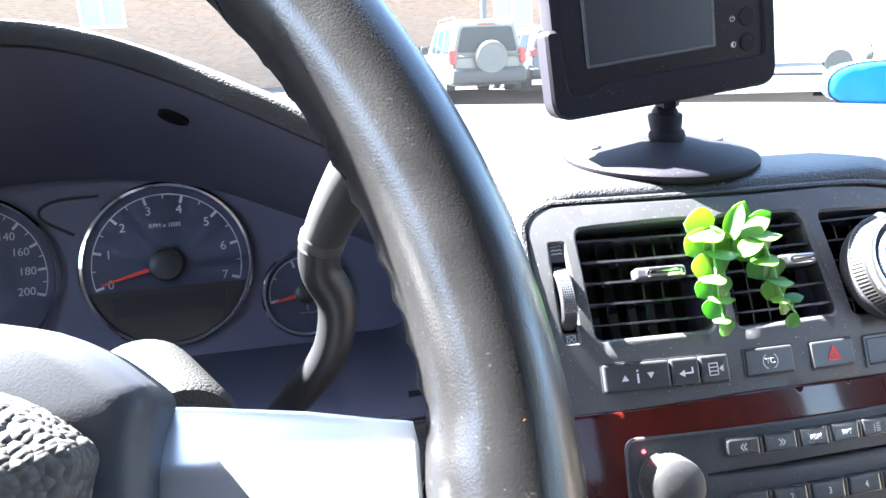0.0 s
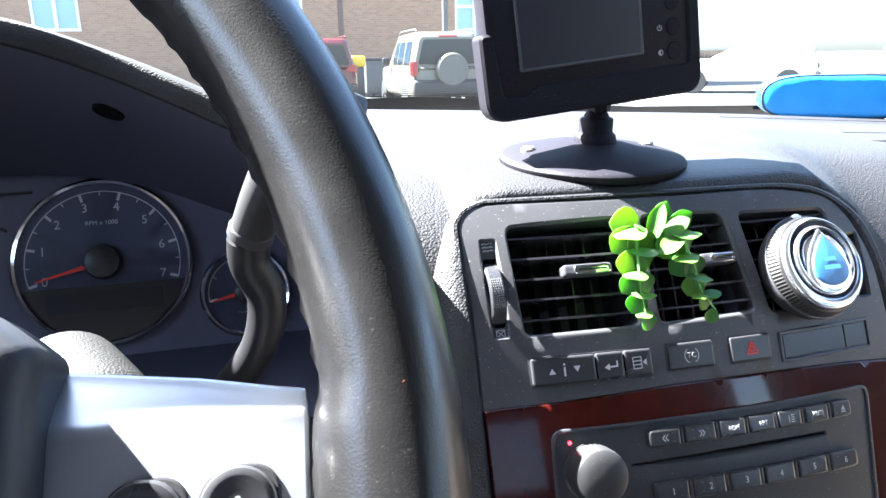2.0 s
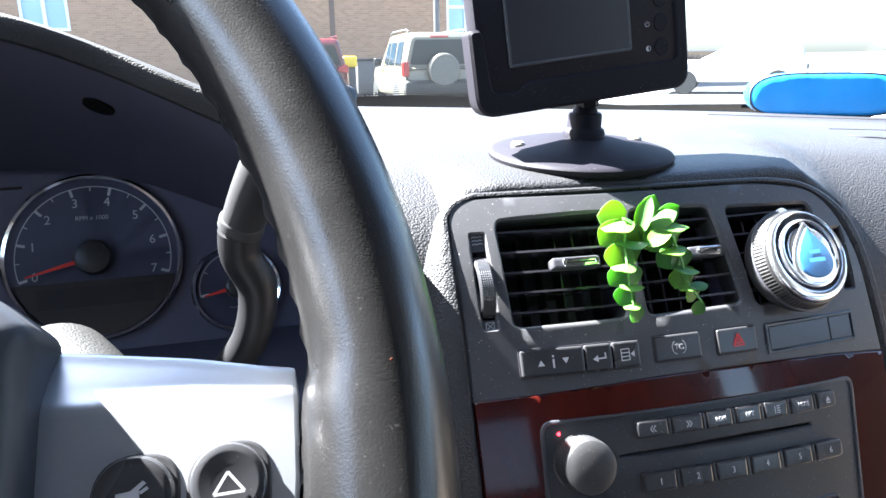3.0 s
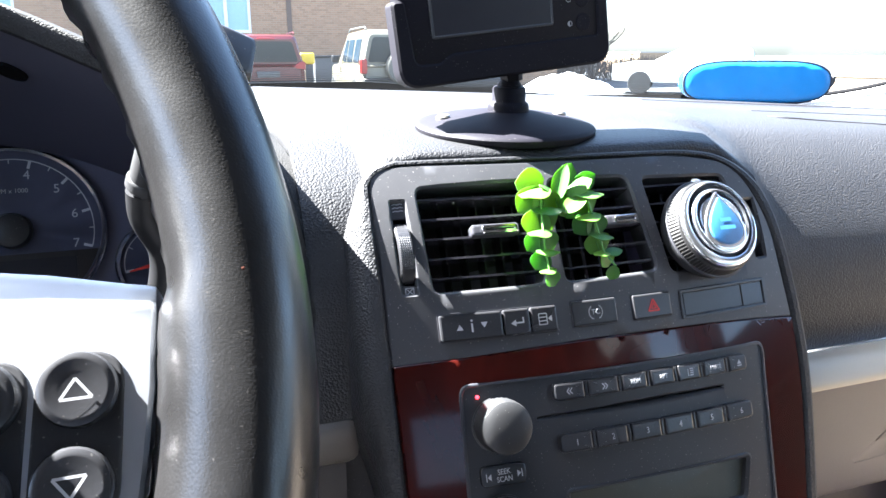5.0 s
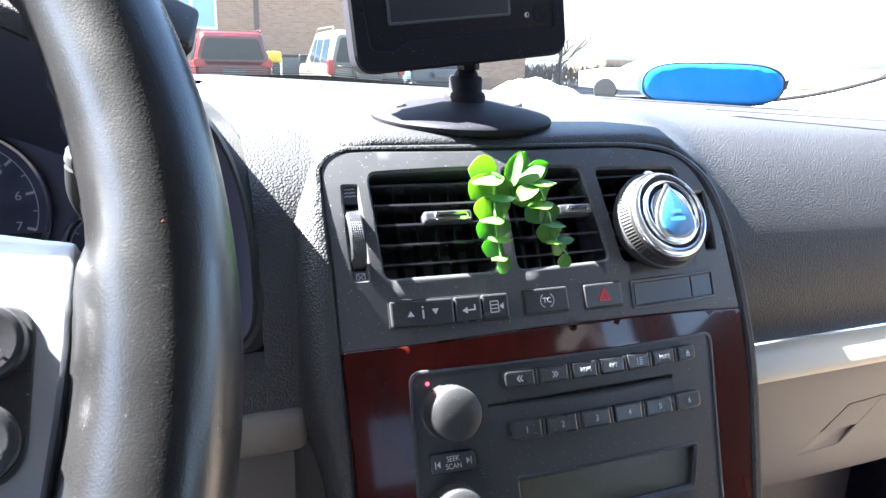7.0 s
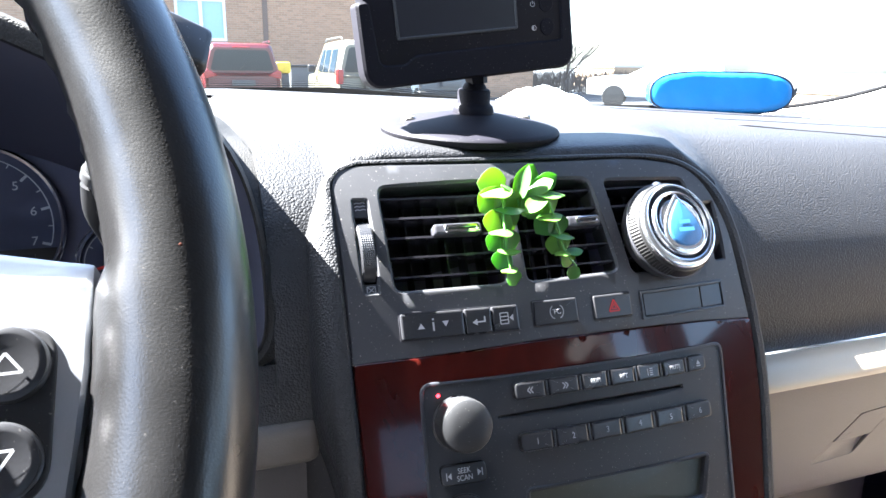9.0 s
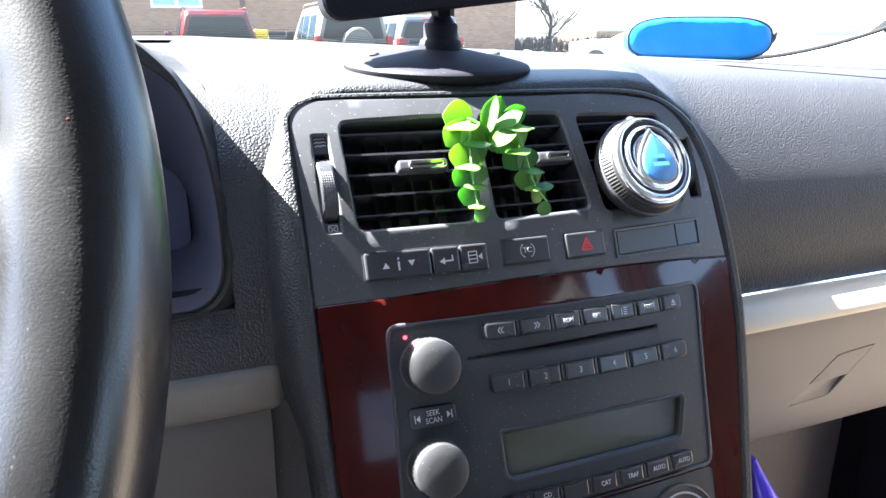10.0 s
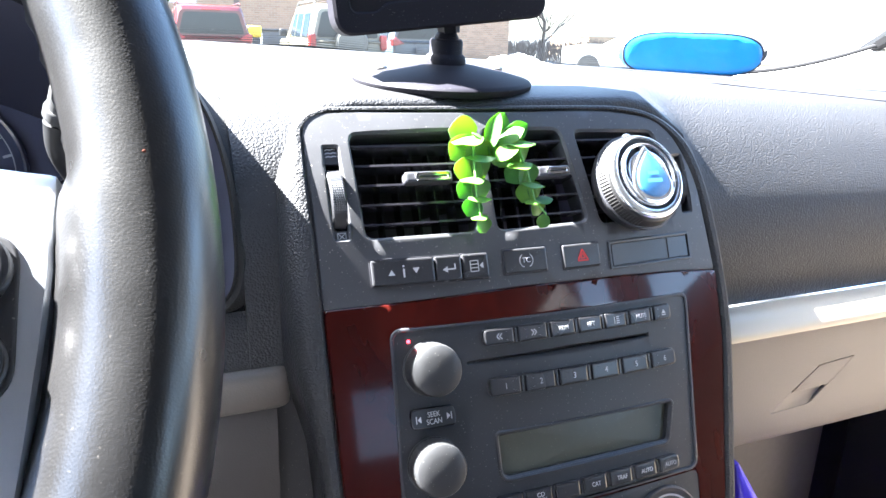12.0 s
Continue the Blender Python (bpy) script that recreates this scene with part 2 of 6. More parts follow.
def tube(bm, pts, radius, sides=12, cap=True, squash=1.0):
    """A tube along points; radius a number or a list."""
    pts = [Vector(p) for p in pts]
    rad = radius if isinstance(radius, (list, tuple)) else [radius] * len(pts)
    rings = []
    up = None
    for i, p in enumerate(pts):
        d = (pts[min(i + 1, len(pts) - 1)] - pts[max(i - 1, 0)]).normalized()
        if up is None:
            up = d.orthogonal().normalized()
        up = (up - d * up.dot(d)).normalized()
        side = d.cross(up)
        rings.append([p + rad[i] * (math.cos(a) * up + squash * math.sin(a) * side) for a in (2 * math.pi * k / sides for k in range(sides))])
    loft(bm, rings, True, cap)


def spline(pts, n=8):
    """Catmull-Rom through points."""
    P = [Vector(p) for p in pts]
    P = [P[0] * 2 - P[1]] + P + [P[-1] * 2 - P[-2]]
    out = []
    for i in range(1, len(P) - 2):
        for k in range(n):
            t = k / n
            a, b, c, d = P[i - 1], P[i], P[i + 1], P[i + 2]
            out.append(0.5 * ((2 * b) + (c - a) * t + (2 * a - 5 * b + 4 * c - d) * t * t + (3 * b - a - 3 * c + d) * t ** 3))
    out.append(P[-2])
    return out


def rpoly(pts, radius, n=5):
    """A 2D outline with rounded corners; radius a number or a list."""
    out = []
    m = len(pts)
    rad = radius if isinstance(radius, (list, tuple)) else [radius] * m
    for i in range(m):
        p = Vector(pts[i])
        a, b = Vector(pts[i - 1]), Vector(pts[(i + 1) % m])
        da, db = (a - p), (b - p)
        r = min(rad[i], da.length * 0.48, db.length * 0.48)
        if r <= 1e-6:
            out.append(p)
            continue
        s, e = p + da.normalized() * r, p + db.normalized() * r
        for k in range(n + 1):
            t = k / n
            out.append((1 - t) ** 2 * s + 2 * t * (1 - t) * p + t * t * e)
    return out


def rrect(x0, y0, x1, y1, r, n=5):
    return rpoly([(x0, y0), (x1, y0), (x1, y1), (x0, y1)], r, n)


def offset_outline(loop, d):
    """Moves a counter-clockwise 2D outline outwards by d."""
    out = []
    n = len(loop)
    for i in range(n):
        a, b = loop[i - 1], loop[(i + 1) % n]
        t = b - a
        t = t.normalized() if t.length > 1e-9 else Vector((1, 0))
        out.append(loop[i] + d * Vector((t.y, -t.x)))
    return out


def plate(bm, outer, holes, put, depth=0.006, edge=0.0008, cell=0.012):
    """A plate with holes: outlines in 2D, put(x, y, lift) gives the place in the world; lift is along the plate's outward side."""
    loops = [[Vector(p) for p in outer]] + [[Vector(p) for p in h] for h in holes]
    tmp = bmesh.new()
    edges = []
    for lp in loops:
        vs = [tmp.verts.new((p.x, p.y, 0)) for p in lp]
        edges += [tmp.edges.new((vs[i], vs[(i + 1) % len(vs)])) for i in range(len(vs))]
    bmesh.ops.triangle_fill(tmp, edges=edges, use_beauty=True, use_dissolve=False)
    for _ in range(6):
        long = [e for e in tmp.edges if e.calc_length() > cell and not e.is_boundary]
        if not long:
            break
        bmesh.ops.subdivide_edges(tmp, edges=long, cuts=1)
        bmesh.ops.triangulate(tmp, faces=[f for f in tmp.faces if len(f.verts) > 3])
    tmp.verts.index_update()
    vmap = [bm.verts.new(put(v.co.x, v.co.y, 0.0)) for v in tmp.verts]
    for f in tmp.faces:
        bm.faces.new([vmap[v.index] for v in f.verts])
    tmp.free()
    for k, lp in enumerate(loops):
        area = sum(lp[i - 1].x * lp[i].y - lp[i].x * lp[i - 1].y for i in range(len(lp)))
        ccw = lp if area > 0 else list(reversed(lp))
        sign = 1 if k == 0 else -1
        rings = [[put(p.x, p.y, 0.0) for p in ccw]]
        o1 = offset_outline(ccw, sign * edge * 0.45)
        rings.append([put(p.x, p.y, -edge * 0.45) for p in o1])
        o2 = offset_outline(ccw, sign * edge)
        rings.append([put(p.x, p.y, -edge) for p in o2])
        rings.append([put(p.x, p.y, -depth) for p in o2])
        loft(bm, rings, True)
    bmesh.ops.remove_doubles(bm, verts=bm.verts, dist=1e-6)


def slab(bm, outline, put, height, edge=0.001, back=0.002, dome=0.0):
    """A raised key or block: outline in 2D, rounded upper edge, height above the surface; dome lifts the middle."""
    lp = [Vector(p) for p in outline]
    area = sum(lp[i - 1].x * lp[i].y - lp[i].x * lp[i - 1].y for i in range(len(lp)))
    lp = lp if area > 0 else list(reversed(lp))
    c = sum(lp, Vector((0, 0))) / len(lp)
    rings = [[put(p.x, p.y, -back) for p in lp], [put(p.x, p.y, height - edge) for p in lp]]
    rings.append([put(p.x, p.y, height - edge * 0.3) for p in offset_outline(lp, -edge * 0.3)])
    rings.append([put(p.x, p.y, height) for p in offset_outline(lp, -edge)])
    rings.append([put(p.x, p.y, height + dome * 0.1) for p in offset_outline(lp, -edge * 1.4)])
    inner = [c + (p - c) * 0.45 for p in lp]
    rings.append([put(p.x, p.y, height + dome * 0.8) for p in inner])
    vs = loft(bm, rings, True)
    mid = bm.verts.new(put(c.x, c.y, height + dome))
    last = vs[-1]
    for i in range(len(last)):
        bm.faces.new((last[i], last[(i + 1) % len(last)], mid))


def revolve(bm, profile, m, sides=40, cap=True):
    """Turns (radius, height) pairs about the z axis of m."""
    rings = [[m @ Vector((r * math.cos(2 * math.pi * k / sides), r * math.sin(2 * math.pi * k / sides), z)) for k in range(sides)] for r, z in profile]
    loft(bm, rings, True, cap)


def box(bm, x0, y0, z0, x1, y1, z1, m=None, r=0.0):
    m = m or Matrix()
    vs = [bm.verts.new(m @ Vector(p)) for p in ((x0, y0, z0), (x1, y0, z0), (x1, y1, z0), (x0, y1, z0), (x0, y0, z1), (x1, y0, z1), (x1, y1, z1), (x0, y1, z1))]
    fs = [bm.faces.new([vs[i] for i in q]) for q in ((3, 2, 1, 0), (4, 5, 6, 7), (0, 1, 5, 4), (1, 2, 6, 5), (2, 3, 7, 6), (3, 0, 4, 7))]
    if r > 0:
        es = list({e for f in fs for e in f.edges})
        bmesh.ops.bevel(bm, geom=es, offset=r, segments=3, profile=0.5, affect="EDGES")


def lettering(text, size, m, material, parent, lift=0.0003, squeeze=1.0, name="lettering"):
    """Raised print in the built-in font, centred on m's origin, reading along m's x."""
    cu = bpy.data.curves.new("print", "FONT")
    cu.body, cu.size, cu.align_x, cu.align_y, cu.extrude = text, size, "CENTER", "CENTER", 0.0001
    tmp = bpy.data.objects.new("print", cu)
    me = bpy.data.meshes.new_from_object(tmp)
    bpy.data.objects.remove(tmp)
    bm = bmnew()
    bm.from_mesh(me)
    bpy.data.meshes.remove(me)
    for v in bm.verts:
        v.co = m @ Vector((v.co.x * squeeze, v.co.y, v.co.z + lift))
    return part(name, bm, material, parent, smooth=False)


def poly_print(polys, m, material, parent, name="symbol", lift=0.0003):
    """Flat print from small 2D polygons."""
    bm = bmnew()
    for pl in polys:
        bm.faces.new([bm.verts.new(m @ Vector((p[0], p[1], lift))) for p in pl])
    return part(name, bm, material, parent, smooth=False)


def bar(x0, y0, x1, y1, w):
    d = Vector((x1 - x0, y1 - y0))
    p = Vector((-d.y, d.x)).normalized() * w / 2
    a, b = Vector((x0, y0)), Vector((x1, y1))
    return [a - p, b - p, b + p, a + p]


def arc(cx, cy, r, a0, a1, w, n=10):
    out = []
    for k in range(n):
        t0, t1 = radians(a0 + (a1 - a0) * k / n), radians(a0 + (a1 - a0) * (k + 1) / n)
        q = []
        for t, rr in ((t0, r - w / 2), (t1, r - w / 2), (t1, r + w / 2), (t0, r + w / 2)):
            q.append((cx + rr * math.cos(t), cy + rr * math.sin(t)))
        out.append(q)
    return out


# ---------- the centre stack's surface ----------
MID = 0.265


def stack_y(x, z):
    return 0.4 * (z - 0.986) + 2.5 * max(0.0, z - 1.09) ** 2 + 0.45 * (x - MID) ** 2 - 0.002


def stack_normal(x, z):
    e = 1e-4
    gx = (stack_y(x + e, z) - stack_y(x - e, z)) / (2 * e)
    gz = (stack_y(x, z + e) - stack_y(x, z - e)) / (2 * e)
    return Vector((gx, -1, gz)).normalized()


def on_stack(x, z, lift=0.0):
    return Vector((x, stack_y(x, z), z)) + stack_normal(x, z) * lift


def stack_frame(x, z, lift=0.0):
    """x to the right, y up along the stack, z out of it."""
    n = stack_normal(x, z)
    r = Vector((1, 0, 0))
    r = (r - n * r.dot(n)).normalized()
    u = n.cross(r)
    m = Matrix((r, u, n)).transposed().to_4x4()
    m.translation = on_stack(x, z, lift)
    return m



# ---------- car shell ----------
def car_shell():
    bm = bmnew()
    box(bm, -0.75, -2.6, 0.28, 1.28, 1.0, 0.34)
    part("floor", bm, CARPET)
    tagged(bpy.data.objects["floor"], "dark carpeted floor of the car", "floor", kind="structure")
    bm = bmnew()
    xs = [-0.62 + 1.77 * k / 12 for k in range(13)]
    top = [[(x, y, 1.70 - 0.10 * ((x - MID) / 0.9) ** 2 - (0.04 if y > -0.2 else 0)) for x in xs] for y in (-0.13, -0.35, -0.8, -2.5)]
    loft(bm, top, closed=False)
    loft(bm, [[(x, y, z + 0.04) for x, y, z in r] for r in top], closed=False)
    part("ceiling", bm, CEILING_CLOTH)
    tagged(bpy.data.objects["ceiling"], "grey cloth headliner under the car's roof", "ceiling", kind="structure")
    for nm, x0, x1 in (("door_1", -0.78, -0.68), ("door_2", 1.20, 1.30)):
        bm = bmnew()
        box(bm, x0, -1.72, 0.34, x1, 0.9, 1.14, r=0.02)
        ob = part(nm, bm, BEIGE)
        tagged(ob, "beige moulded inner door panel below its window", "door", kind="structure")
    cloth = surface("side_cloth", (0.10, 0.10, 0.10), 0.9)
    # unseen side walls, added solid over parts of the windows to block light
    for nm, x0, x1 in (("wall_left", -0.80, -0.70), ("wall_right", 1.22, 1.32)):
        bm = bmnew()
        box(bm, x0, -1.72, 1.08, x1, -1.45, 1.70)
        box(bm, x0, *((-0.80, 1.08, x1, -0.70, 1.70) if x0 < 0 else (-1.10, 1.08, x1, -0.94, 1.70)))
        box(bm, x0, -1.45, 1.655, x1, -0.20, 1.72)
        # driver's window filled in below 1.36 to darken the lower dash
        if x0 < 0:
            box(bm, x0, -0.70, 1.08, x1, 0.55, 1.36)
            box(bm, x0, -1.45, 1.08, x1, -0.80, 1.60)
        # passenger window narrowed to a slot, limiting light and the wood's reflections
        if x0 > 0:
            box(bm, x0, -0.94, 1.08, x1, -0.42, 1.285)
            box(bm, x0, -0.94, 1.43, x1, -0.42, 1.655)
            box(bm, x0, -0.42, 1.08, x1, 0.55, 1.33)
        ob = part(nm, bm, cloth)
        tagged(ob, "unseen grey side wall, its window openings cut down to hold back light", "wall", kind="structure")
    bm = bmnew()
    box(bm, -0.78, -1.8, 0.34, 1.30, -1.7, 1.27)
    box(bm, -0.78, -1.8, 1.49, 1.30, -1.7, 1.70)
    box(bm, -0.78, -1.8, 1.27, 0.17, -1.7, 1.49)
    box(bm, 0.46, -1.8, 1.27, 1.30, -1.7, 1.49)
    ob = part("wall_rear", bm, surface("dark_cloth", (0.16, 0.155, 0.15), 0.9, grain=500, relief=0.4))
    tagged(ob, "grey cloth wall closing the cabin behind, with the rear window opening", "wall", kind="structure")
    bm = bmnew()
    box(bm, 0.16, -1.752, 1.26, 0.47, -1.748, 1.50)
    ob = part("window_1", bm, clear_glass("rear_glass", (0.58, 0.60, 0.62), 0.03), smooth=False)
    ob.visible_shadow = False
    tagged(ob, "tinted glass of the car's rear window", "window", kind="structure")


def bounce_seat():
    """An unseen seat back behind the camera, added to bounce light onto wheel and radio."""
    bm = bmnew()
    rings = []
    for z, y, h in ((0.62, -0.50, 0.24), (0.80, -0.52, 0.255), (1.10, -0.58, 0.245), (1.24, -0.61, 0.20), (1.27, -0.62, 0.12), (1.31, -0.62, 0.11), (1.44, -0.64, 0.11), (1.48, -0.65, 0.09)):
        rings.append([(p.x, p.y, z) for p in rrect(-0.15 - h, y - 0.10, -0.15 + h, y, 0.045, 5)])
    loft(bm, rings, True, True)
    ob = part("wall_seat_back", bm, surface("bounce_cloth", (0.28, 0.28, 0.31), 0.9, grain=600, relief=0.3))
    tagged(ob, "unseen grey seat-back shape added to bounce light forward", "seat back", kind="structure")


def windscreen():
    w = thing("windscreen", "clear sloping car windscreen with a black dotted edge band", "windscreen")

    def at(u, v):
        """u across from -1 to 1, v up from 0 to 1."""
        x = MID + u * (0.85 - 0.16 * v)
        y = 0.80 - 0.30 * u * u - 0.94 * v + 0.02 * math.sin(v * math.pi)
        z = 1.148 + 0.054 * max(0.0, (abs(u) - 0.75) / 0.25) ** 2 + 0.52 * v
        return Vector((x, y, z))

    us = [-1 + 2 * k / 24 for k in range(25)]
    bm = bmnew()
    loft(bm, [[at(u, v) for u in us] for v in [k / 10 for k in range(11)]], closed=False)
    g = part("pane", bm, GLASS, w, "clear glass")
    g.visible_shadow = False
    bm = bmnew()
    us2 = [-1 + 2 * k / 80 for k in range(81)]

    def band(u, v):
        w = min(1.0, max(0.0, (0.78 - abs(u)) / 0.12))
        if v > 0:
            v *= 1 - 0.74 * min(1.0, max(0.0, u / 0.40))
        return at(u, v * w + (1 - w) * (0.004 + 0.12 * max(0.0, v))) + Vector((0, -0.003, -0.002))

    loft(bm, [[band(u, v) for u in us2] for v in (-0.09, 0.0, 0.03, 0.066)], closed=False)
    part("edge_band", bm, surface("ceramic_black", (0.006, 0.006, 0.007), 0.6), w, "black ceramic edge band")
    bm = bmnew()
    for row in range(6):
        for k in range(420):
            u = -0.68 + 1.36 * (k + 0.5 * (row % 2)) / 420
            c = at(u, 0.0675 * (1 - 0.74 * min(1.0, max(0.0, u / 0.40))) + 0.003 + row * 0.0060) + Vector((0, -0.003, -0.002))
            r = 0.0013 - row * 0.00014
            bm.faces.new([bm.verts.new(c + Vector((r * math.cos(a), -r * 0.7 * math.sin(a), r * 0.7 * math.sin(a)))) for a in (math.pi / 3 * i for i in range(6))])
    tagged(part("edge_dots", bm, PLASTIC_FLAT, w, "fine black dots", smooth=False), kind="stuff")
    for sgn in (-1, 1):
        bm = bmnew()
        pts = [at(sgn * 1.0, v) for v in (-0.05, 0.2, 0.5, 0.8, 1.0)]
        tube(bm, pts, 0.012, 8)
        part("seal", bm, RUBBER, w, "black rubber seal")
        bm = bmnew()
        ring = []
        for v in (-0.1, 0.1, 0.3, 0.55, 0.8, 1.02):
            p = at(sgn * 1.0, v)
            wd = 0.11
            ring.append([p + Vector((sgn * 0.006, -0.01, -0.02)), p + Vector((sgn * wd, -0.06, -0.03)), p + Vector((sgn * wd, 0.03, 0.02)), p + Vector((sgn * 0.02, 0.02, 0.02))])
        loft(bm, ring, True, True)
        ob = part("pillar", bm, ROOF_LINING)
        tagged(ob, "pale plastic windscreen pillar of the car", "pillar", kind="structure")
        bm = bmnew()
        tube(bm, [at(sgn * (0.60 + 0.40 * k / 24), 0.006) + Vector((0, -0.008, 0.0)) for k in range(25)], 0.0032, 8)
        part("seal", bm, RUBBER, w, "black rubber seal")
        bm = bmnew()
        rows = []
        for k in range(15):
            p = at(sgn * (0.70 + 0.30 * k / 14), 0.0)
            rows.append([p + Vector((0, -0.004, -0.001)), p + Vector((sgn * 0.012, -0.03, -0.012 - 0.001 * k)), p + Vector((sgn * 0.03, -0.08, -0.022 - 0.0025 * k)), Vector((p.x + sgn * 0.05, p.y - 0.16, 1.112))])
        loft(bm, rows, closed=False)
        ob = part("pillar_foot", bm, surface("pale_trim", (0.42, 0.41, 0.40), 0.6, grain=900, relief=0.1), w, "pale trim at the foot of the pillar")
    # wiper resting at the foot of the glass
    wp = thing("wiper", "black windscreen wiper resting along the bottom of the glass", "wiper")
    bm = bmnew()
    tube(bm, [at(-0.75 + 0.052 * k, 0.036) + Vector((0, 0.02, 0.004)) for k in range(12)], 0.007, 8)
    part("blade", bm, PLASTIC_FLAT, wp)
    bm = bmnew()
    tube(bm, [at(-0.80, -0.04) + Vector((0, 0.05, 0.0)), at(-0.5, 0.0) + Vector((0, 0.05, 0.0)), at(-0.3, 0.02) + Vector((0, 0.03, 0.002))], 0.009, 8)
    part("arm", bm, PLASTIC_FLAT, wp)


# ---------- dashboard ----------
def crest(x):
    """Where the top of the dashboard is highest before it falls towards the glass."""
    y = 0.42 - 1.17 * max(0.0, x - 0.45) ** 2 - 1.17 * max(0.0, -x - 0.1) ** 2
    return y, 1.188 - 0.045 * max(0.0, x - 0.1)


HOOD_MID = -0.145
# right half of the instrument opening: across from the middle, depth, height
ARCH = [(0.0, 0.125, 1.250), (0.035, 0.125, 1.2485), (0.066, 0.12, 1.2415), (0.10, 0.115, 1.2285), (0.13, 0.105, 1.215), (0.16, 0.095, 1.2005), (0.186, 0.083, 1.1880), (0.2065, 0.075, 1.1755), (0.2195, 0.070, 1.163), (0.2265, 0.068, 1.143), (0.2303, 0.066, 1.118), (0.2312, 0.064, 1.095), (0.2305, 0.062, 1.078), (0.2275, 0.061, 1.067), (0.220, 0.061, 1.0592), (0.208, 0.061, 1.0568), (0.17, 0.061, 1.0565)]


def dashboard():
    d = thing("dashboard", "black grained soft dashboard with beige lower panels", "dashboard")
    # top pad
    rows = []
    xs = sorted(set([round(-0.66 + 0.02 * k, 4) for k in range(93)] + [0.090, 0.1, 0.116, 0.122, 0.127, 0.131, 0.383, 0.387, 0.392, 0.396, 0.402, 0.41]))
    for x in xs:
        yc, zc = crest(x)
        u = (x - MID) / 0.8
        yb = 0.80 - 0.27 * u * u
        prof = [(yb + 0.02, 1.095 - 0.03 * u * u), (yb * 0.6 + yc * 0.4, zc - 0.028), (yc + 0.05, zc - 0.004), (yc, zc), (yc - 0.07, zc - 0.002), (0.26, 0.5 * zc + 0.5 * 1.175), (0.19, 1.1735), (0.15, 1.1705)]
        fall = 0.04 * max(0.0, x - 0.387)
        prof[5:] = [(y, z - fall * (0.5 if k == 0 else 1.0)) for k, (y, z) in enumerate(prof[5:])]
        if x < 0.085:
            low = [(0.30, 1.168), (0.29, 1.15), (0.29, 1.12), (0.29, 1.10), (0.29, 1.08), (0.29, 1.06), (0.29, 1.03), (0.29, 1.01)]
            prof[5:] = [(0.36, zc - 0.004), (0.34, zc - 0.006), (0.32, zc - 0.01)]
        elif 0.128 < x < 0.385:
            zt = 1.1575 - 0.0165 * max(0.0, (0.150 - x) / 0.0225) ** 2.2 - 0.030 * max(0.0, (x - 0.345) / 0.043) ** 2
            e = stack_y(x, zt + 0.001)
            low = [(e + 0.03, min(1.1675, zt + 0.017)), (e + 0.012, min(1.1650, zt + 0.0090)), (e + 0.0045, zt + 0.0035), (e + 0.006, zt - 0.008), (0.102, 1.11), (0.102, 1.08), (0.102, 1.04), (0.102, 1.01)]
        elif x < 0.2:
            low = [(0.122, 1.163), (0.098, 1.150), (0.080, 1.132), (0.069, 1.11), (0.062, 1.085), (0.058, 1.06), (0.055, 1.04), (0.053, 1.022)]
        else:
            k = min(1.0, (x - 0.385) / 0.035)
            k = k * k * (3 - 2 * k)
            wide = [(0.127, 1.1525 - fall), (0.108, 1.136 - fall * 0.9), (0.093, 1.117 - fall * 0.7), (0.080, 1.095 - fall * 0.4), (0.071, 1.072 - fall * 0.2), (0.066, 1.050), (0.064, 1.032), (0.064, 1.0155)]
            near = [(0.119, 1.158), (0.098, 1.146), (0.084, 1.128), (0.075, 1.105), (0.068, 1.080), (0.064, 1.056), (0.063, 1.034), (0.064, 1.0155)]
            low = [(p[0] * (1 - k) + q[0] * k, p[1] * (1 - k) + q[1] * k) for p, q in zip(near, wide)]
            prof[6:8] = [(0.19, 1.1735 - fall - 0.002 * k), (0.15, 1.1705 - fall - 0.006 * k)]
        prof += low
        rows.append([(x, y, z) for y, z in prof])
    bm = bmnew()
    dense = []
    for r in rows:
        dense.append(spline(r, 3))
    loft(bm, dense, closed=False)
    part("top_pad", bm, PAD, d, "black soft pad with a leather grain").data.flip_normals()
    def groove(pts, r=0.0007):
        bm = bmnew()
        tube(bm, spline(pts, 6), r, 6)
        part("seam", bm, DEEP, d, "thin dark seam")

    def pad_z(x, y):
        i = min(range(len(xs)), key=lambda k: abs(xs[k] - x))
        c = dense[i]
        j = min(range(len(c) - 1), key=lambda k: abs(c[k].y - y) + (10 if c[k].z < 1.12 else 0))
        a_, b_ = (c[j], c[j + 1]) if (c[j].y - y) * (c[j + 1].y - y) <= 0 else (c[j - 1], c[j])
        f_ = (y - a_.y) / (b_.y - a_.y) if abs(b_.y - a_.y) > 1e-6 else 0.0
        return a_.z + (b_.z - a_.z) * f_

    line = lambda pts: [(x, y, pad_z(x, y) + 0.0002) for x, y in pts]
    groove(line([(0.50, 0.215), (0.54, 0.210), (0.60, 0.200), (0.70, 0.187), (0.84, 0.172), (1.0, 0.160)]), 0.0004)
    groove(line([(0.492, 0.186), (0.498, 0.179), (0.508, 0.1755), (0.54, 0.168), (0.60, 0.158), (0.68, 0.147), (0.80, 0.136), (0.96, 0.126), (1.1, 0.12)]), 0.0006)
    groove(line([(0.50 + 0.02 * k, 0.381 - 0.0045 * k - 0.0002 * k * k) for k in range(17)]))
    # hood round the instruments
    half = spline([(a, b, c) for a, b, c in ARCH], 4)
    full = [Vector((-p.x, p.y, p.z)) for p in reversed(half[1:])] + half
    n = len(full)

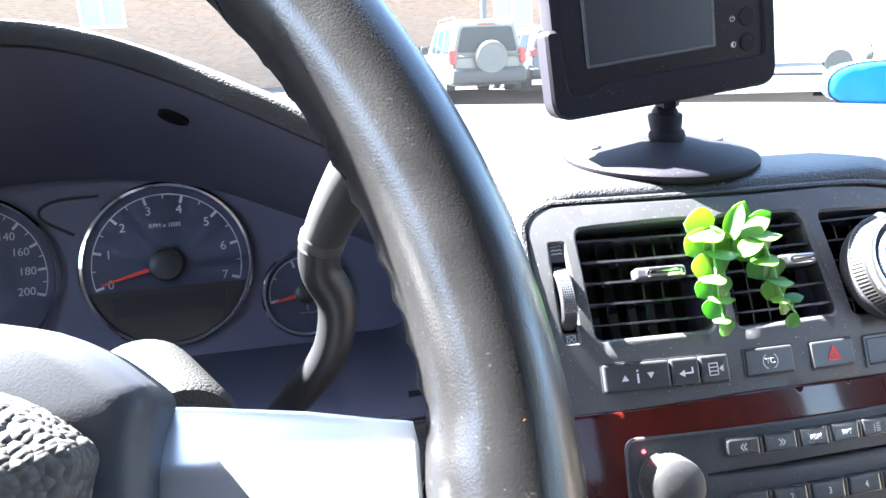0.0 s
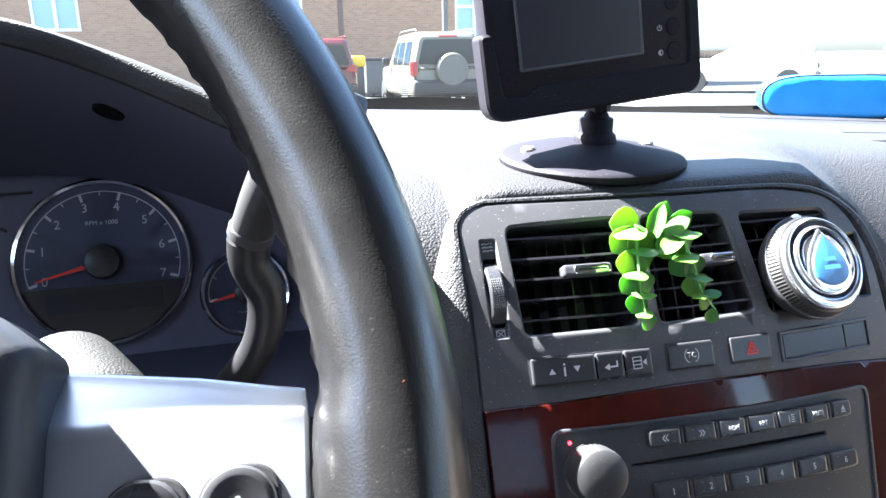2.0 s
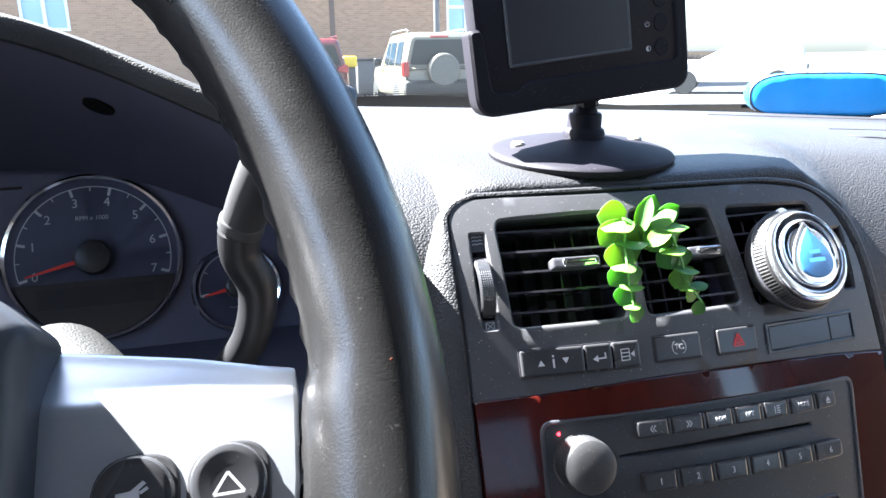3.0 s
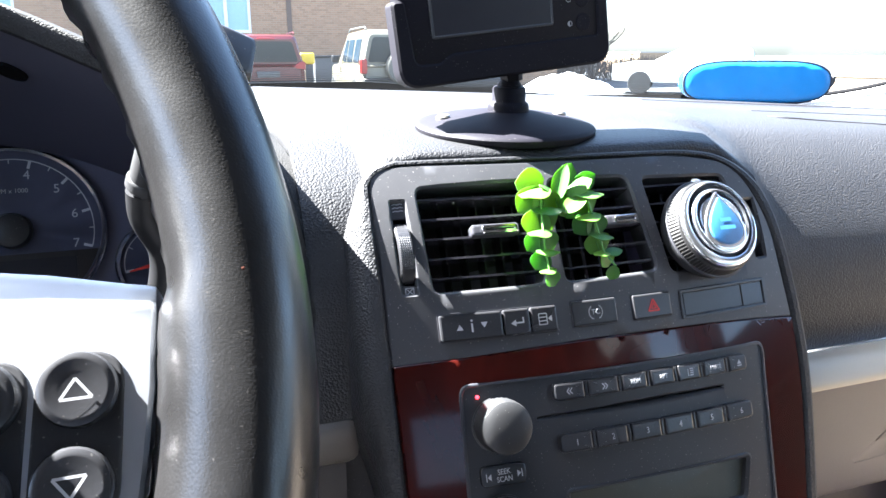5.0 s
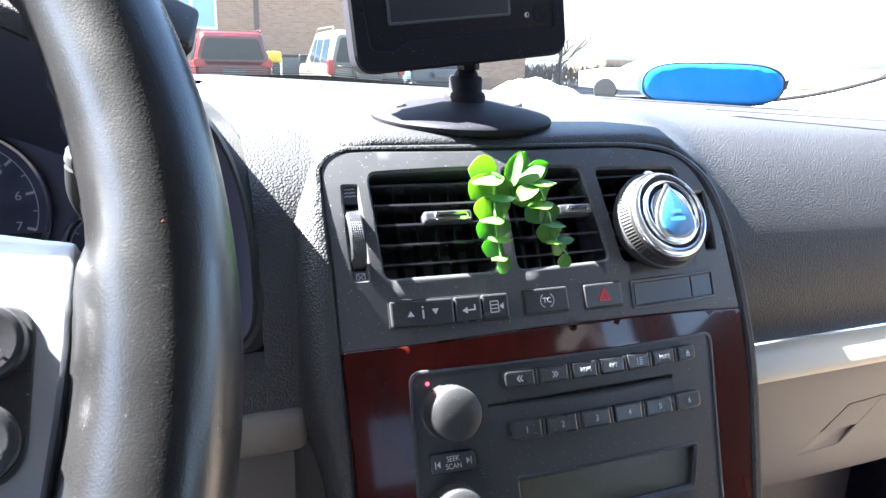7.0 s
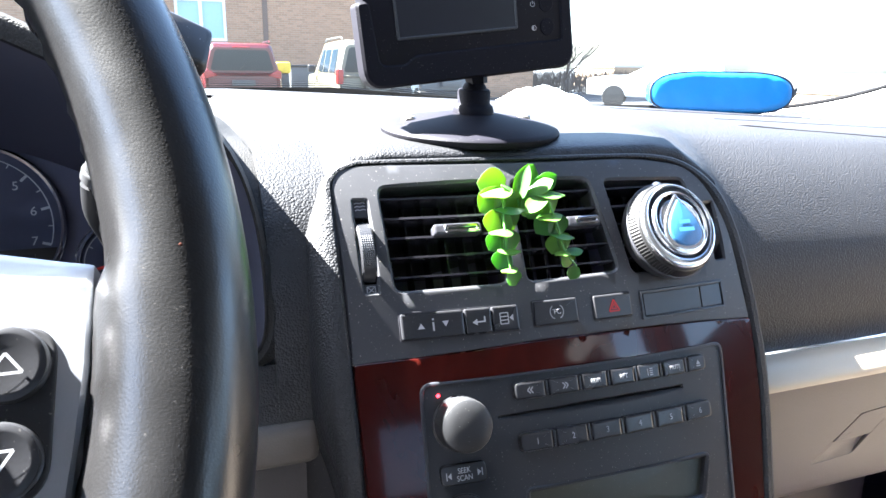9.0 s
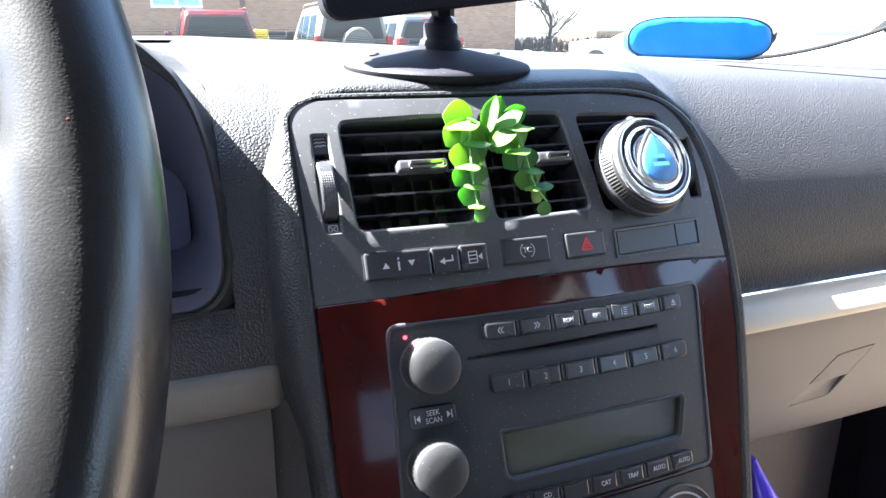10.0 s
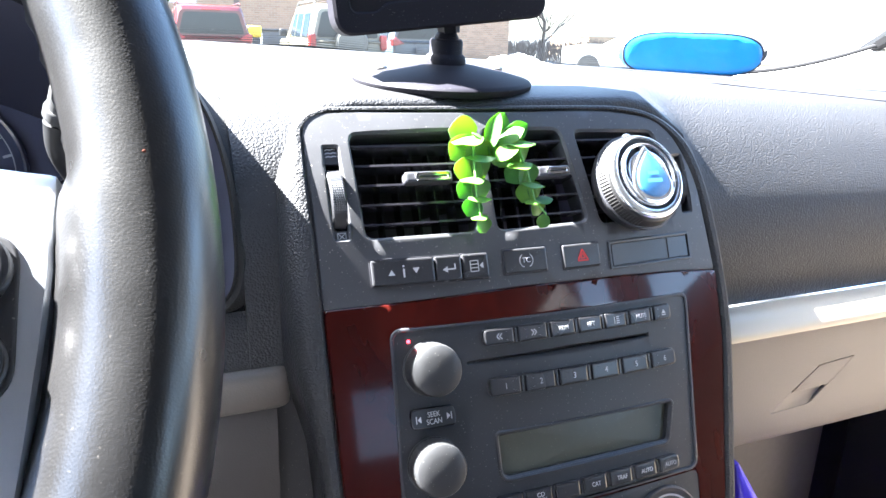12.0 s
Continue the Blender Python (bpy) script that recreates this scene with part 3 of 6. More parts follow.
    def ring(out, dy, fade=0.0):
        r = []
        for i, p in enumerate(full):
            a, b = full[max(0, i - 1)], full[min(n - 1, i + 1)]
            t = Vector((b.x - a.x, 0, b.z - a.z)).normalized()
            o = Vector((-t.z, 0, t.x))
            slim = 0.12 + 0.88 * min(1.0, max(0.0, (p.z - 1.162) / 0.036))
            q = p + o * out * slim + Vector((0, dy * slim, 0))
            r.append(Vector((HOOD_MID + q.x, q.y, q.z)))
        return r

    def face_y(z):
        tab = ((1.022, 0.053), (1.04, 0.055), (1.06, 0.058), (1.085, 0.062), (1.11, 0.069), (1.132, 0.080), (1.150, 0.098), (1.163, 0.122), (1.1705, 0.15), (1.30, 0.30))
        for (z0, y0), (z1, y1) in zip(tab, tab[1:]):
            if z <= z1:
                return y0 + (y1 - y0) * max(0.0, (z - z0) / (z1 - z0))
        return 0.30

    inner = []
    for p in full:
        zt = 1.165 - 0.6 * max(0, abs(p.x) - 0.10) ** 1.4
        k = (p.z - 1.044) / (1.25 - 1.044)
        inner.append(Vector((HOOD_MID + p.x * 0.97, 0.245, 1.035 + k * (zt - 1.035) * 1.0)))
    back1, back2 = [], []
    for p in ring(0.012, 0.01):
        w = min(1.0, max(0.0, (p.z - 1.165) / 0.06))
        g = 1 if p.x > HOOD_MID else -1
        fy = face_y(p.z)
        back1.append(Vector((p.x + g * 0.003 * (1 - w), (p.y + 0.104) * w + (fy - 0.0004) * (1 - w), p.z - 0.005 * w)))
        back2.append(Vector((p.x + g * 0.012 * (1 - w), (p.y + 0.31) * w + (fy + 0.002) * (1 - w), min(p.z, 1.178))))
    mid_in = [(a * 0.5 + b * 0.5) + Vector((0, 0, 0.006)) for a, b in zip(inner, ring(0.0, 0.003))]
    bm = bmnew()
    loft(bm, [inner, mid_in, ring(0.0, 0.003)], closed=False)
    part("hood_lining", bm, LINING, d, "smooth black underside of the hood")
    bm = bmnew()
    hm = Matrix.Translation((-0.0537, 0.1612, 1.2088)) @ Vector((-0.32, -0.44, -0.84)).to_track_quat("Z", "Y").to_matrix().to_4x4()
    revolve(bm, [(0.0088, -0.001), (0.0085, 0.0010), (0.0074, 0.0011), (0.0064, 0.0003), (0.0005, 0.0001)], hm, 28)
    part("sensor_hole", bm, surface("hole_black", (0.003, 0.003, 0.003), 0.8, spec=0.1), d, "small dark oval opening")
    bm = bmnew()
    loft(bm, [ring(-0.0005, 0.006), ring(0.0002, -0.001), ring(0.0014, -0.0026), ring(0.006, -0.0036), ring(0.0100, -0.0040), ring(0.0120, -0.0030), ring(0.0130, 0.002), back1, back2], closed=False)
    part("instrument_hood", bm, HOOD_PAD, d, "grained hood over the instruments")
    # face under the instruments
    bm = bmnew()
    loft(bm, [[(x, y, z) for x in (-0.40, -0.2, 0.0, 0.105)] for y, z in ((0.245, 1.040), (0.20, 1.0440), (0.12, 1.050), (0.066, 1.0566))], closed=False)
    part("cavity_floor", bm, LINING, d, "smooth dark ledge under the instruments")
    bm = bmnew()
    loft(bm, [[(x, y, z) for x in (-0.40, -0.2, 0.0, 0.105)] for y, z in ((0.066, 1.0566), (0.0600, 1.0555), (0.0580, 1.050), (0.0555, 1.040), (0.053, 1.02))], closed=False)
    part("lower_face", bm, PAD, d)
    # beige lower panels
    # driver's strip: beige painted darker to stand for the shade there
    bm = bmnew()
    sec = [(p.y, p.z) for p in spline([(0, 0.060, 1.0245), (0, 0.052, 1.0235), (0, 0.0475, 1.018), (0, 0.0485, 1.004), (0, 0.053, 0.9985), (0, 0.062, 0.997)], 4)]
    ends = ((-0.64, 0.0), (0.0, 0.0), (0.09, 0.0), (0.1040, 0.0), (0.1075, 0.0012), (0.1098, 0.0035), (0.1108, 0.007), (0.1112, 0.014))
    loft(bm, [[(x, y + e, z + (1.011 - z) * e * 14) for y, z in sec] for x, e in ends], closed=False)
    part("driver_trim_strip", bm, surface("shaded_strip_beige", (0.115, 0.098, 0.081), 0.55, grain=900, relief=0.2, cells=True, vary=0.05), d, "beige trim strip, darkened for shade")
    # knee panel: shade under the dash is put into a darker beige
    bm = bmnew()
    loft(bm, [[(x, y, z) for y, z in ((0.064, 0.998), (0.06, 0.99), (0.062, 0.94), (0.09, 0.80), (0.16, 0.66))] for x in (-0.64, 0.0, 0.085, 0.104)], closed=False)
    part("driver_lower_panel", bm, surface("shaded_knee_beige", (0.046, 0.039, 0.035), 0.55, grain=900, relief=0.2, cells=True, vary=0.05), d, "beige knee panel, darkened for shade")
    bm = bmnew()
    loft(bm, [[(x, 0.085, z) for x in (0.06, 0.10, 0.16)] for z in (1.06, 0.98, 0.9, 0.6)], closed=False)
    part("side_filler", bm, PLASTIC_FLAT, d, "black filler beside the centre stack")
    bm = bmnew()
    loft(bm, [[(x, 0.088, z) for x in (0.33, 0.38, 0.43)] for z in (1.005, 0.95, 0.9, 0.6)], closed=False)
    part("side_filler", bm, PLASTIC_FLAT, d, "black filler beside the centre stack")
    bm = bmnew()
    sec = [(0.070, 1.0165), (0.060, 1.0155), (0.0575, 1.012)]
    loft(bm, [[(x, y, z) for y, z in sec] for x in (0.392, 0.6, 0.8, 1.16)], closed=False)
    part("chrome_line", bm, CHROME, d, "thin bright metal line")
    # passenger strip: same trim painted lighter, sunlight put into its colour
    bm = bmnew()
    sec = [(p.y, p.z) for p in spline([(0, 0.066, 1.0142), (0, 0.050, 1.0142), (0, 0.0405, 1.0108), (0, 0.0335, 1.0035), (0, 0.0360, 0.9975), (0, 0.062, 0.9960)], 3)]
    loft(bm, [[(x, y, z) for y, z in sec] for x in (0.392, 0.6, 0.8, 1.16)], closed=False)
    part("passenger_trim_strip", bm, surface("sunlit_strip_beige", (0.46, 0.39, 0.29), 0.40, metal=0.2, vary=0.03, grain=1500, relief=0.04), d, "beige trim strip, lightened for sunlight")


def glovebox():
    g = thing("glovebox", "closed beige glovebox with a slanted latch", "glovebox")
    sec = [(0.075, 0.995), (0.058, 0.993), (0.053, 0.985), (0.050, 0.96), (0.049, 0.93), (0.053, 0.90), (0.062, 0.892), (0.10, 0.888)]
    prof = spline([(0, y, z) for y, z in sec], 4)

    def lid_y(z):
        for p, q in zip(prof, prof[1:]):
            if q.z <= z <= p.z:
                return p.y + (q.y - p.y) * (p.z - z) / max(1e-6, p.z - q.z)
        return 0.05

    put = lambda x, z, lift: Vector((x, lid_y(z) - lift, z))
    hole = rpoly([(0.480, 0.9215), (0.522, 0.9240), (0.5665, 0.9600), (0.5265, 0.9575)], 0.003)
    bm = bmnew()
    plate(bm, [(0.392, 0.8895), (1.15, 0.8895), (1.15, 0.9935), (0.392, 0.9935)], [hole], put, 0.004, 0.0008, 0.010)
    part("lid", bm, BEIGE, g, "smooth beige lid")
    bm = bmnew()
    slab(bm, rpoly([(0.4990, 0.9375), (0.5380, 0.9385), (0.5650, 0.9593), (0.5268, 0.9568)], 0.002), lambda x, z, l: put(x, z, l - 0.0012), 0.0014, 0.0006, 0.004)
    part("latch", bm, BEIGE, g, "slanted beige latch flap")
    bm = bmnew()
    rows = []
    for i in range(7):
        f = i / 6
        dip = 0.0034 * math.sin(f * math.pi * 0.62)
        rows.append([put(x, z, -dip * e) for x, z, e in ((0.478 + 0.024 * f, 0.9205 + 0.020 * f, 0.2), (0.486 + 0.024 * f, 0.921 + 0.020 * f, 1.0), (0.505 + 0.024 * f, 0.9225 + 0.019 * f, 1.0), (0.518 + 0.024 * f, 0.9232 + 0.018 * f, 1.0), (0.526 + 0.024 * f, 0.9236 + 0.018 * f, 0.2))])
    loft(bm, rows, closed=False)
    part("finger_recess", bm, BEIGE, g, "shallow finger recess")


def footwell():
    bm = bmnew()
    loft(bm, [[(x, y, z) for y, z in ((0.10, 0.89), (0.35, 0.86), (0.55, 0.7), (0.6, 0.34))] for x in (-0.66, 0.2, 0.8, 1.2)], closed=False)
    ob = part("wall_firewall", bm, CARPET)
    tagged(ob, "dark carpeted wall at the front of the footwell", "wall", kind="structure")
    bm = bmnew()
    box(bm, 0.80, 0.12, 0.4, 0.835, 0.2, 0.95, pose(0, 0, 0))
    ob = part("trim", bm, PLASTIC_FLAT)
    tagged(ob, "black rubber door seal strip in the footwell", "seal", kind="structure")
    bm = bmnew()
    box(bm, 0.62, 0.22, 0.34, 0.79, 0.3, 0.9, r=0.01)
    box(bm, 0.85, 0.16, 0.34, 1.19, 0.3, 0.9, r=0.01)
    ob = part("wall_kick_panel", bm, surface("brown_plastic", (0.12, 0.105, 0.095), 0.6))
    tagged(ob, "grey-brown plastic kick panel in the footwell", "panel", kind="structure")


# ---------- centre stack ----------
PANEL = [(0.127, 1.0602), (0.127, 1.135), (0.1275, 1.155), (0.150, 1.1568), (0.325, 1.1557), (0.3655, 1.1485), (0.3800, 1.118), (0.3855, 1.0577), (0.350, 1.0607), (0.309, 1.0627), (0.239, 1.0637), (0.18, 1.0616)]
WOOD_OUT = [(0.1275, 1.0590), (0.128, 0.95), (0.142, 0.84), (0.352, 0.84), (0.367, 0.924), (0.3838, 1.014), (0.3858, 1.0563), (0.350, 1.0594), (0.309, 1.0614), (0.239, 1.0624), (0.18, 1.0604)]
RADIO = [(0.1605, 1.0470), (0.1565, 0.947), (0.3475, 0.947), (0.3575, 1.0465)]
CLIMATE = [(0.157, 0.9455), (0.157, 0.85), (0.342, 0.85), (0.348, 0.9455)]


def tri_up(cx, cy, s):
    return [(cx - s, cy - s * 0.8), (cx + s, cy - s * 0.8), (cx, cy + s * 0.8)]


def tri_down(cx, cy, s):
    return [(cx - s, cy + s * 0.8), (cx, cy - s * 0.8), (cx + s, cy + s * 0.8)]


def centre_stack():
    st = thing("centre_stack", "dark centre stack panel with air vents and glossy wood trim", "dashboard panel")
    outer = rpoly(PANEL, [0.001, 0.01, 0.016, 0.012, 0.03, 0.022, 0.02, 0.001, 0.01, 0.02, 0.02, 0.02], 6)
    v1 = rpoly([(0.1520, 1.0926), (0.2187, 1.0930), (0.2187, 1.1486), (0.1503, 1.1470)], 0.006)
    v2 = rpoly([(0.2288, 1.0928), (0.2912, 1.0938), (0.2832, 1.1475), (0.2288, 1.1484)], 0.006)
    v3 = rpoly([(0.2988, 1.0915), (0.360, 1.0915), (0.355, 1.144), (0.2915, 1.1462)], 0.006)
    dial = rrect(0.1355, 1.093, 0.1455, 1.141, 0.002)
    dial_r = rrect(0.3645, 1.093, 0.3740, 1.129, 0.002)
    bm = bmnew()
    plate(bm, outer, [v1, v2, v3, dial, dial_r], on_stack, 0.014, 0.0012, 0.010)
    part("bezel", bm, BEZEL, st, "dusty dark grey plastic bezel")
    bm = bmnew()
    wood = rpoly(WOOD_OUT, [0.001, 0.01, 0.01, 0.01, 0.01, 0.01, 0.001, 0.01, 0.02, 0.02, 0.02], 4)
    plate(bm, wood, [rpoly(RADIO, 0.006), rpoly(CLIMATE, 0.004)], lambda x, z, l: on_stack(x, z, l + 0.0005), 0.012, 0.001, 0.004)
    part("wood_trim", bm, WOOD, st, "glossy dark red burl wood trim")
    # raised edge of the housing round the panel
    path = [(0.150, 0.80), (0.1385, 0.86), (0.1275, 0.95), (0.1265, 1.06), (0.1265, 1.135), (0.1285, 1.150), (0.140, 1.1565), (0.155, 1.1575), (0.24, 1.1575), (0.31, 1.1568), (0.337, 1.1550), (0.355, 1.1505), (0.3690, 1.1405), (0.3775, 1.1255), (0.3828, 1.10), (0.3866, 1.0577), (0.3850, 1.014), (0.3685, 0.924), (0.3535, 0.84), (0.348, 0.80)]
    pts = [Vector((p.x, p.y)) for p in spline([(a, b, 0) for a, b in path], 6)]
    rings = []
    for i, p in enumerate(pts):
        t = (pts[min(i + 1, len(pts) - 1)] - pts[max(i - 1, 0)]).normalized()
        o = Vector((-t.y, t.x))
        low = 1.0 if p.y < 1.10 else max(0.0, (1.155 - p.y) / 0.055)
        sect = [(0.0004, -0.012), (0.0004, -0.001), (0.0020, 0.0012), (0.005, 0.0016), (0.0085, -0.0005), (0.0105, -0.005), (0.0115, -0.012 - 0.012 * low), (0.0125, -0.02 - 0.05 * low)]
        # on the driver's side a broad rounded ridge falls to the pad
        if p.x < 0.2 and p.y < 1.155:
            broad = [(0.0004, -0.012), (0.0004, -0.001), (0.0022, 0.0014), (0.0065, 0.0014), (0.0115, -0.0012), (0.0160, -0.0062), (0.0200, -0.0140), (0.0240, -0.030)]
            k = min(1.0, max(0.0, (1.155 - p.y) / 0.03)) * min(1.0, max(0.0, (p.y - 0.99) / 0.04))
            sect = [(a + (c - a) * k, b + (d - b) * k) for (a, b), (c, d) in zip(sect, broad)]
        thin = 1.0 if p.y < 1.13 else max(0.3, 1 - (p.y - 1.13) / 0.028 * 0.7)
        rings.append([on_stack(p.x + o.x * a * thin, p.y + o.y * a * thin, b if b < 0 else b * thin) for a, b in sect])
    bm = bmnew()
    loft(bm, rings, closed=False)
    part("surround", bm, PAD, st, "black grained raised surround")
    # deep boxes behind the openings
    for x0, x1 in ((0.145, 0.224), (0.224, 0.2935), (0.2885, 0.366)):
        bm = bmnew()
        lo = rrect(x0 + 0.001, 1.086, x1 - 0.001, 1.153, 0.004, 2)
        rr = [[on_stack(p.x, p.y, -0.012) for p in lo], [on_stack(p.x, p.y, -0.055) for p in lo]]
        vs = loft(bm, rr, True)
        bm.faces.new(vs[-1])
        part("vent_duct", bm, DUCT, st, "duct behind the vent, lightened to violet for haze")
    spans = ((0.1515, 0.2195), (0.2285, 0.2905), (0.293, 0.360))
    for x0, x1 in spans:
        for k in range(5):
            z = 1.1009 + k * 0.00995
            bm = bmnew()
            sec = [(-0.0005, -0.0028), (0.0005, -0.0028), (0.0009, -0.008), (0.0007, -0.017), (-0.0007, -0.017), (-0.0009, -0.008)]
            loft(bm, [[on_stack(x, z + a, b) for a, b in sec] for x in (x0 - 0.001, (x0 + x1) / 2, x1 + 0.001)], True, True)
            part("slat", bm, SLAT, st)
        for k in range(6):
            x = x0 + (k + 0.5) * (x1 - x0) / 6
            bm = bmnew()
            loft(bm, [[on_stack(x + a, z, b) for a, b in ((-0.0005, -0.022), (0.0005, -0.022), (0.0005, -0.036), (-0.0005, -0.036))] for z in (1.09, 1.12, 1.15)], True, True)
            part("vane", bm, SLAT, st)
    for x0, x1, z in ((0.1785, 0.2062, 1.1230), (0.2600, 0.2825, 1.1230)):
        bm = bmnew()
        slab(bm, rrect(x0, z - 0.0028, x1, z + 0.0028, 0.0018), on_stack, 0.0025, 0.0012, 0.006)
        hd = part("vent_tab", bm, PLASTIC, st, "sliding vent tab")
        bm = bmnew()
        inner = rrect(x0 + 0.006, z - 0.0017, x1 - 0.0015, z + 0.0017, 0.0015)
        plate(bm, inner, [rrect(x0 + 0.0075, z - 0.0007, x1 - 0.003, z + 0.0007, 0.0006)], lambda x, y, l: on_stack(x, y, l + 0.0034), 0.001, 0.0003)
        part("tab_chrome", bm, CHROME, hd, "chrome insert")
    # thumb wheels
    for cx, z0, z1 in ((0.1405, 1.098, 1.131), (0.3692, 1.098, 1.123)):
        bm = bmnew()
        zc, rad = (z0 + z1) / 2, (z1 - z0) / 2 + 0.004
        rings = []
        for k in range(81):
            a = radians(-75 + 150 * k / 80)
            h = rad * math.cos(a) - rad * (0.70 if cx < 0.2 else 0.98)
            row = [on_stack(cx - 0.0042, zc + rad * math.sin(a) * 0.85, h - 0.0015)]
            for i in range(13):
                row.append(on_stack(cx - 0.0033 + 0.00055 * i, zc + rad * math.sin(a) * 0.85, h + (0.00045 if i % 2 and k % 2 else 0.0)))
            rings.append(row + [on_stack(cx + 0.0042, zc + rad * math.sin(a) * 0.85, h - 0.0015)])
        loft(bm, rings, closed=False)
        part("thumb_wheel", bm, KEY, st, "ribbed vent thumb wheel")
    m = stack_frame(0.1405, 1.1372, -0.003)
    bm = bmnew()
    slab(bm, rrect(0.1358, 1.132, 0.1452, 1.1408, 0.001), lambda x, z, l: on_stack(x, z, l - 0.004), 0.001, 0.0003)
    part("icon_plate", bm, PLASTIC, st)
    poly_print([bar(-0.003 + 0.0015 * j, y + 0.0005 * (j % 2), -0.0015 + 0.0015 * j, y + 0.0005 * ((j + 1) % 2), 0.0006) for y in (-0.002, 0.0, 0.002) for j in range(4)], m, INK, st, "air_symbol", 0.0006)
    m = stack_frame(0.1405, 1.0955, -0.002)
    bm = bmnew()
    slab(bm, rrect(0.1358, 1.0925, 0.1452, 1.0985, 0.001), lambda x, z, l: on_stack(x, z, l - 0.003), 0.001, 0.0003)
    part("icon_plate", bm, PLASTIC, st)
    poly_print([bar(-0.0022, -0.002, 0.0022, -0.002, 0.0004), bar(-0.0022, 0.002, 0.0022, 0.002, 0.0004), bar(-0.0022, -0.002, -0.0022, 0.002, 0.0004), bar(0.0022, -0.002, 0.0022, 0.002, 0.0004), bar(-0.0022, -0.002, 0.0022, 0.002, 0.0004), bar(-0.0022, 0.002, 0.0022, -0.002, 0.0004)], m, INK, st, "shut_symbol", 0.0006)
    # row of keys under the vents
    keys = ((0.1535, 0.1880, 1.0695, 1.0825), (0.1888, 0.2038, 1.0695, 1.0825), (0.2046, 0.2200, 1.0695, 1.0825), (0.2300, 0.2580, 1.0700, 1.0830), (0.2690, 0.2945, 1.0695, 1.0825))
    made = []
    for x0, x1, z0, z1 in keys:
        bm = bmnew()
        slab(bm, rrect(x0 - 0.0007, z0 - 0.0008, x1 + 0.0007, z1 + 0.0007, 0.0014, 3), on_stack, 0.0003, 0.0001, 0.001)
        part("key_gap", bm, DEEP, st, "dark gap round a key")
        bm = bmnew()
        slab(bm, rrect(x0, z0, x1, z1, 0.0012, 3), on_stack, 0.0030 if x0 < 0.225 else 0.0016, 0.0009, 0.002)
        made.append(part("key", bm, KEY, st, "black push key"))
    bm = bmnew()
    plate(bm, rrect(0.3020, 1.0664, 0.3660, 1.0819, 0.001, 3), [rrect(0.3030, 1.0673, 0.3650, 1.0810, 0.0006, 3)], lambda x, z, l: on_stack(x, z, l + 0.0012), 0.002, 0.0004)
    blank = part("blank_cover", bm, KEY, st, "blank black cover plate")
    bm = bmnew()
    slab(bm, rrect(0.3040, 1.0680, 0.3470, 1.0803, 0.0006, 3), lambda x, z, l: on_stack(x, z, l), 0.0005, 0.0003, 0.001)
    slab(bm, rrect(0.3478, 1.0680, 0.3642, 1.0803, 0.0006, 3), lambda x, z, l: on_stack(x, z, l), 0.0005, 0.0003, 0.001)
    part("cover_plate", bm, KEY, blank)
    f = stack_frame(0.1708, 1.076, 0.0031)
    poly_print([tri_up(-0.0068, 0, 0.0019), tri_down(0.0068, 0, 0.0019)], f, INK, made[0], "arrow_symbol")
    lettering("i", 0.0105, f, INK, made[0])
    f = stack_frame(0.1963, 1.076, 0.0031)
    poly_print([bar(0.0035, 0.0022, 0.0035, -0.001, 0.0008), bar(0.0035, -0.0006, -0.001, -0.0006, 0.0008), [(-0.0038, -0.0006), (-0.0008, -0.0024), (-0.0008, 0.0012)]], f, INK, made[1], "return_symbol")
    f = stack_frame(0.2123, 1.076, 0.0031)
    poly_print([bar(-0.0035, y, 0.0012, y, 0.0005) for y in (-0.003, -0.001, 0.001, 0.003)] + [bar(-0.0035, -0.003, -0.0035, 0.003, 0.0005), bar(0.0012, -0.003, 0.0012, 0.003, 0.0005), [(0.0018, 0.0), (0.0042, 0.0018), (0.0042, -0.0018)]], f, INK, made[2], "menu_symbol")
    f = stack_frame(0.244, 1.0765, 0.0018)
    lettering("TC", 0.0042, f, INK, made[3])
    poly_print(arc(0.0, 0, 0.0042, 125, 235, 0.0005) + arc(0.0, 0, 0.0042, -55, 55, 0.0005) + [bar(-0.0028, -0.0034, -0.0016, -0.0036, 0.0005), bar(0.0028, -0.0034, 0.0016, -0.0036, 0.0005)], f, INK, made[3], "circle_symbol")
    f = stack_frame(0.2818, 1.076, 0.0018)
    poly_print([bar(-0.0036, -0.003, 0.0036, -0.003, 0.0009), bar(-0.0036, -0.003, 0, 0.0036, 0.0009), bar(0.0036, -0.003, 0, 0.0036, 0.0009), bar(-0.0016, -0.0016, 0.0016, -0.0016, 0.0006), bar(-0.0016, -0.0016, 0, 0.0014, 0.0006), bar(0.0016, -0.0016, 0, 0.0014, 0.0006)], f, RED_INK, made[4], "hazard_symbol")


def knob(parent, x, z, radius, height, name="knob"):
    m = stack_frame(x, z, 0.0)
    bm = bmnew()
    sides = 72
    rings = []
    for r, h, rib in ((radius * 1.03, 0.0, 0), (radius * 1.03, height * 0.08, 0), (radius * 1.0, height * 0.10, 1), (radius * 0.97, height * 0.75, 1), (radius * 0.95, height * 0.78, 0), (radius * 0.945, height * 0.86, 0), (radius * 0.90, height * 0.95, 0), (radius * 0.80, height * 1.0, 0), (radius * 0.5, height * 1.05, 0), (radius * 0.1, height * 1.07, 0)):
        rings.append([m @ Vector(((r - (0.0004 if rib and k % 2 else 0)) * math.cos(2 * math.pi * k / sides), (r - (0.0004 if rib and k % 2 else 0)) * math.sin(2 * math.pi * k / sides), h)) for k in range(sides)])
    loft(bm, rings, True, True)
    return part(name, bm, KNOB, parent, "grey ribbed rubber knob")


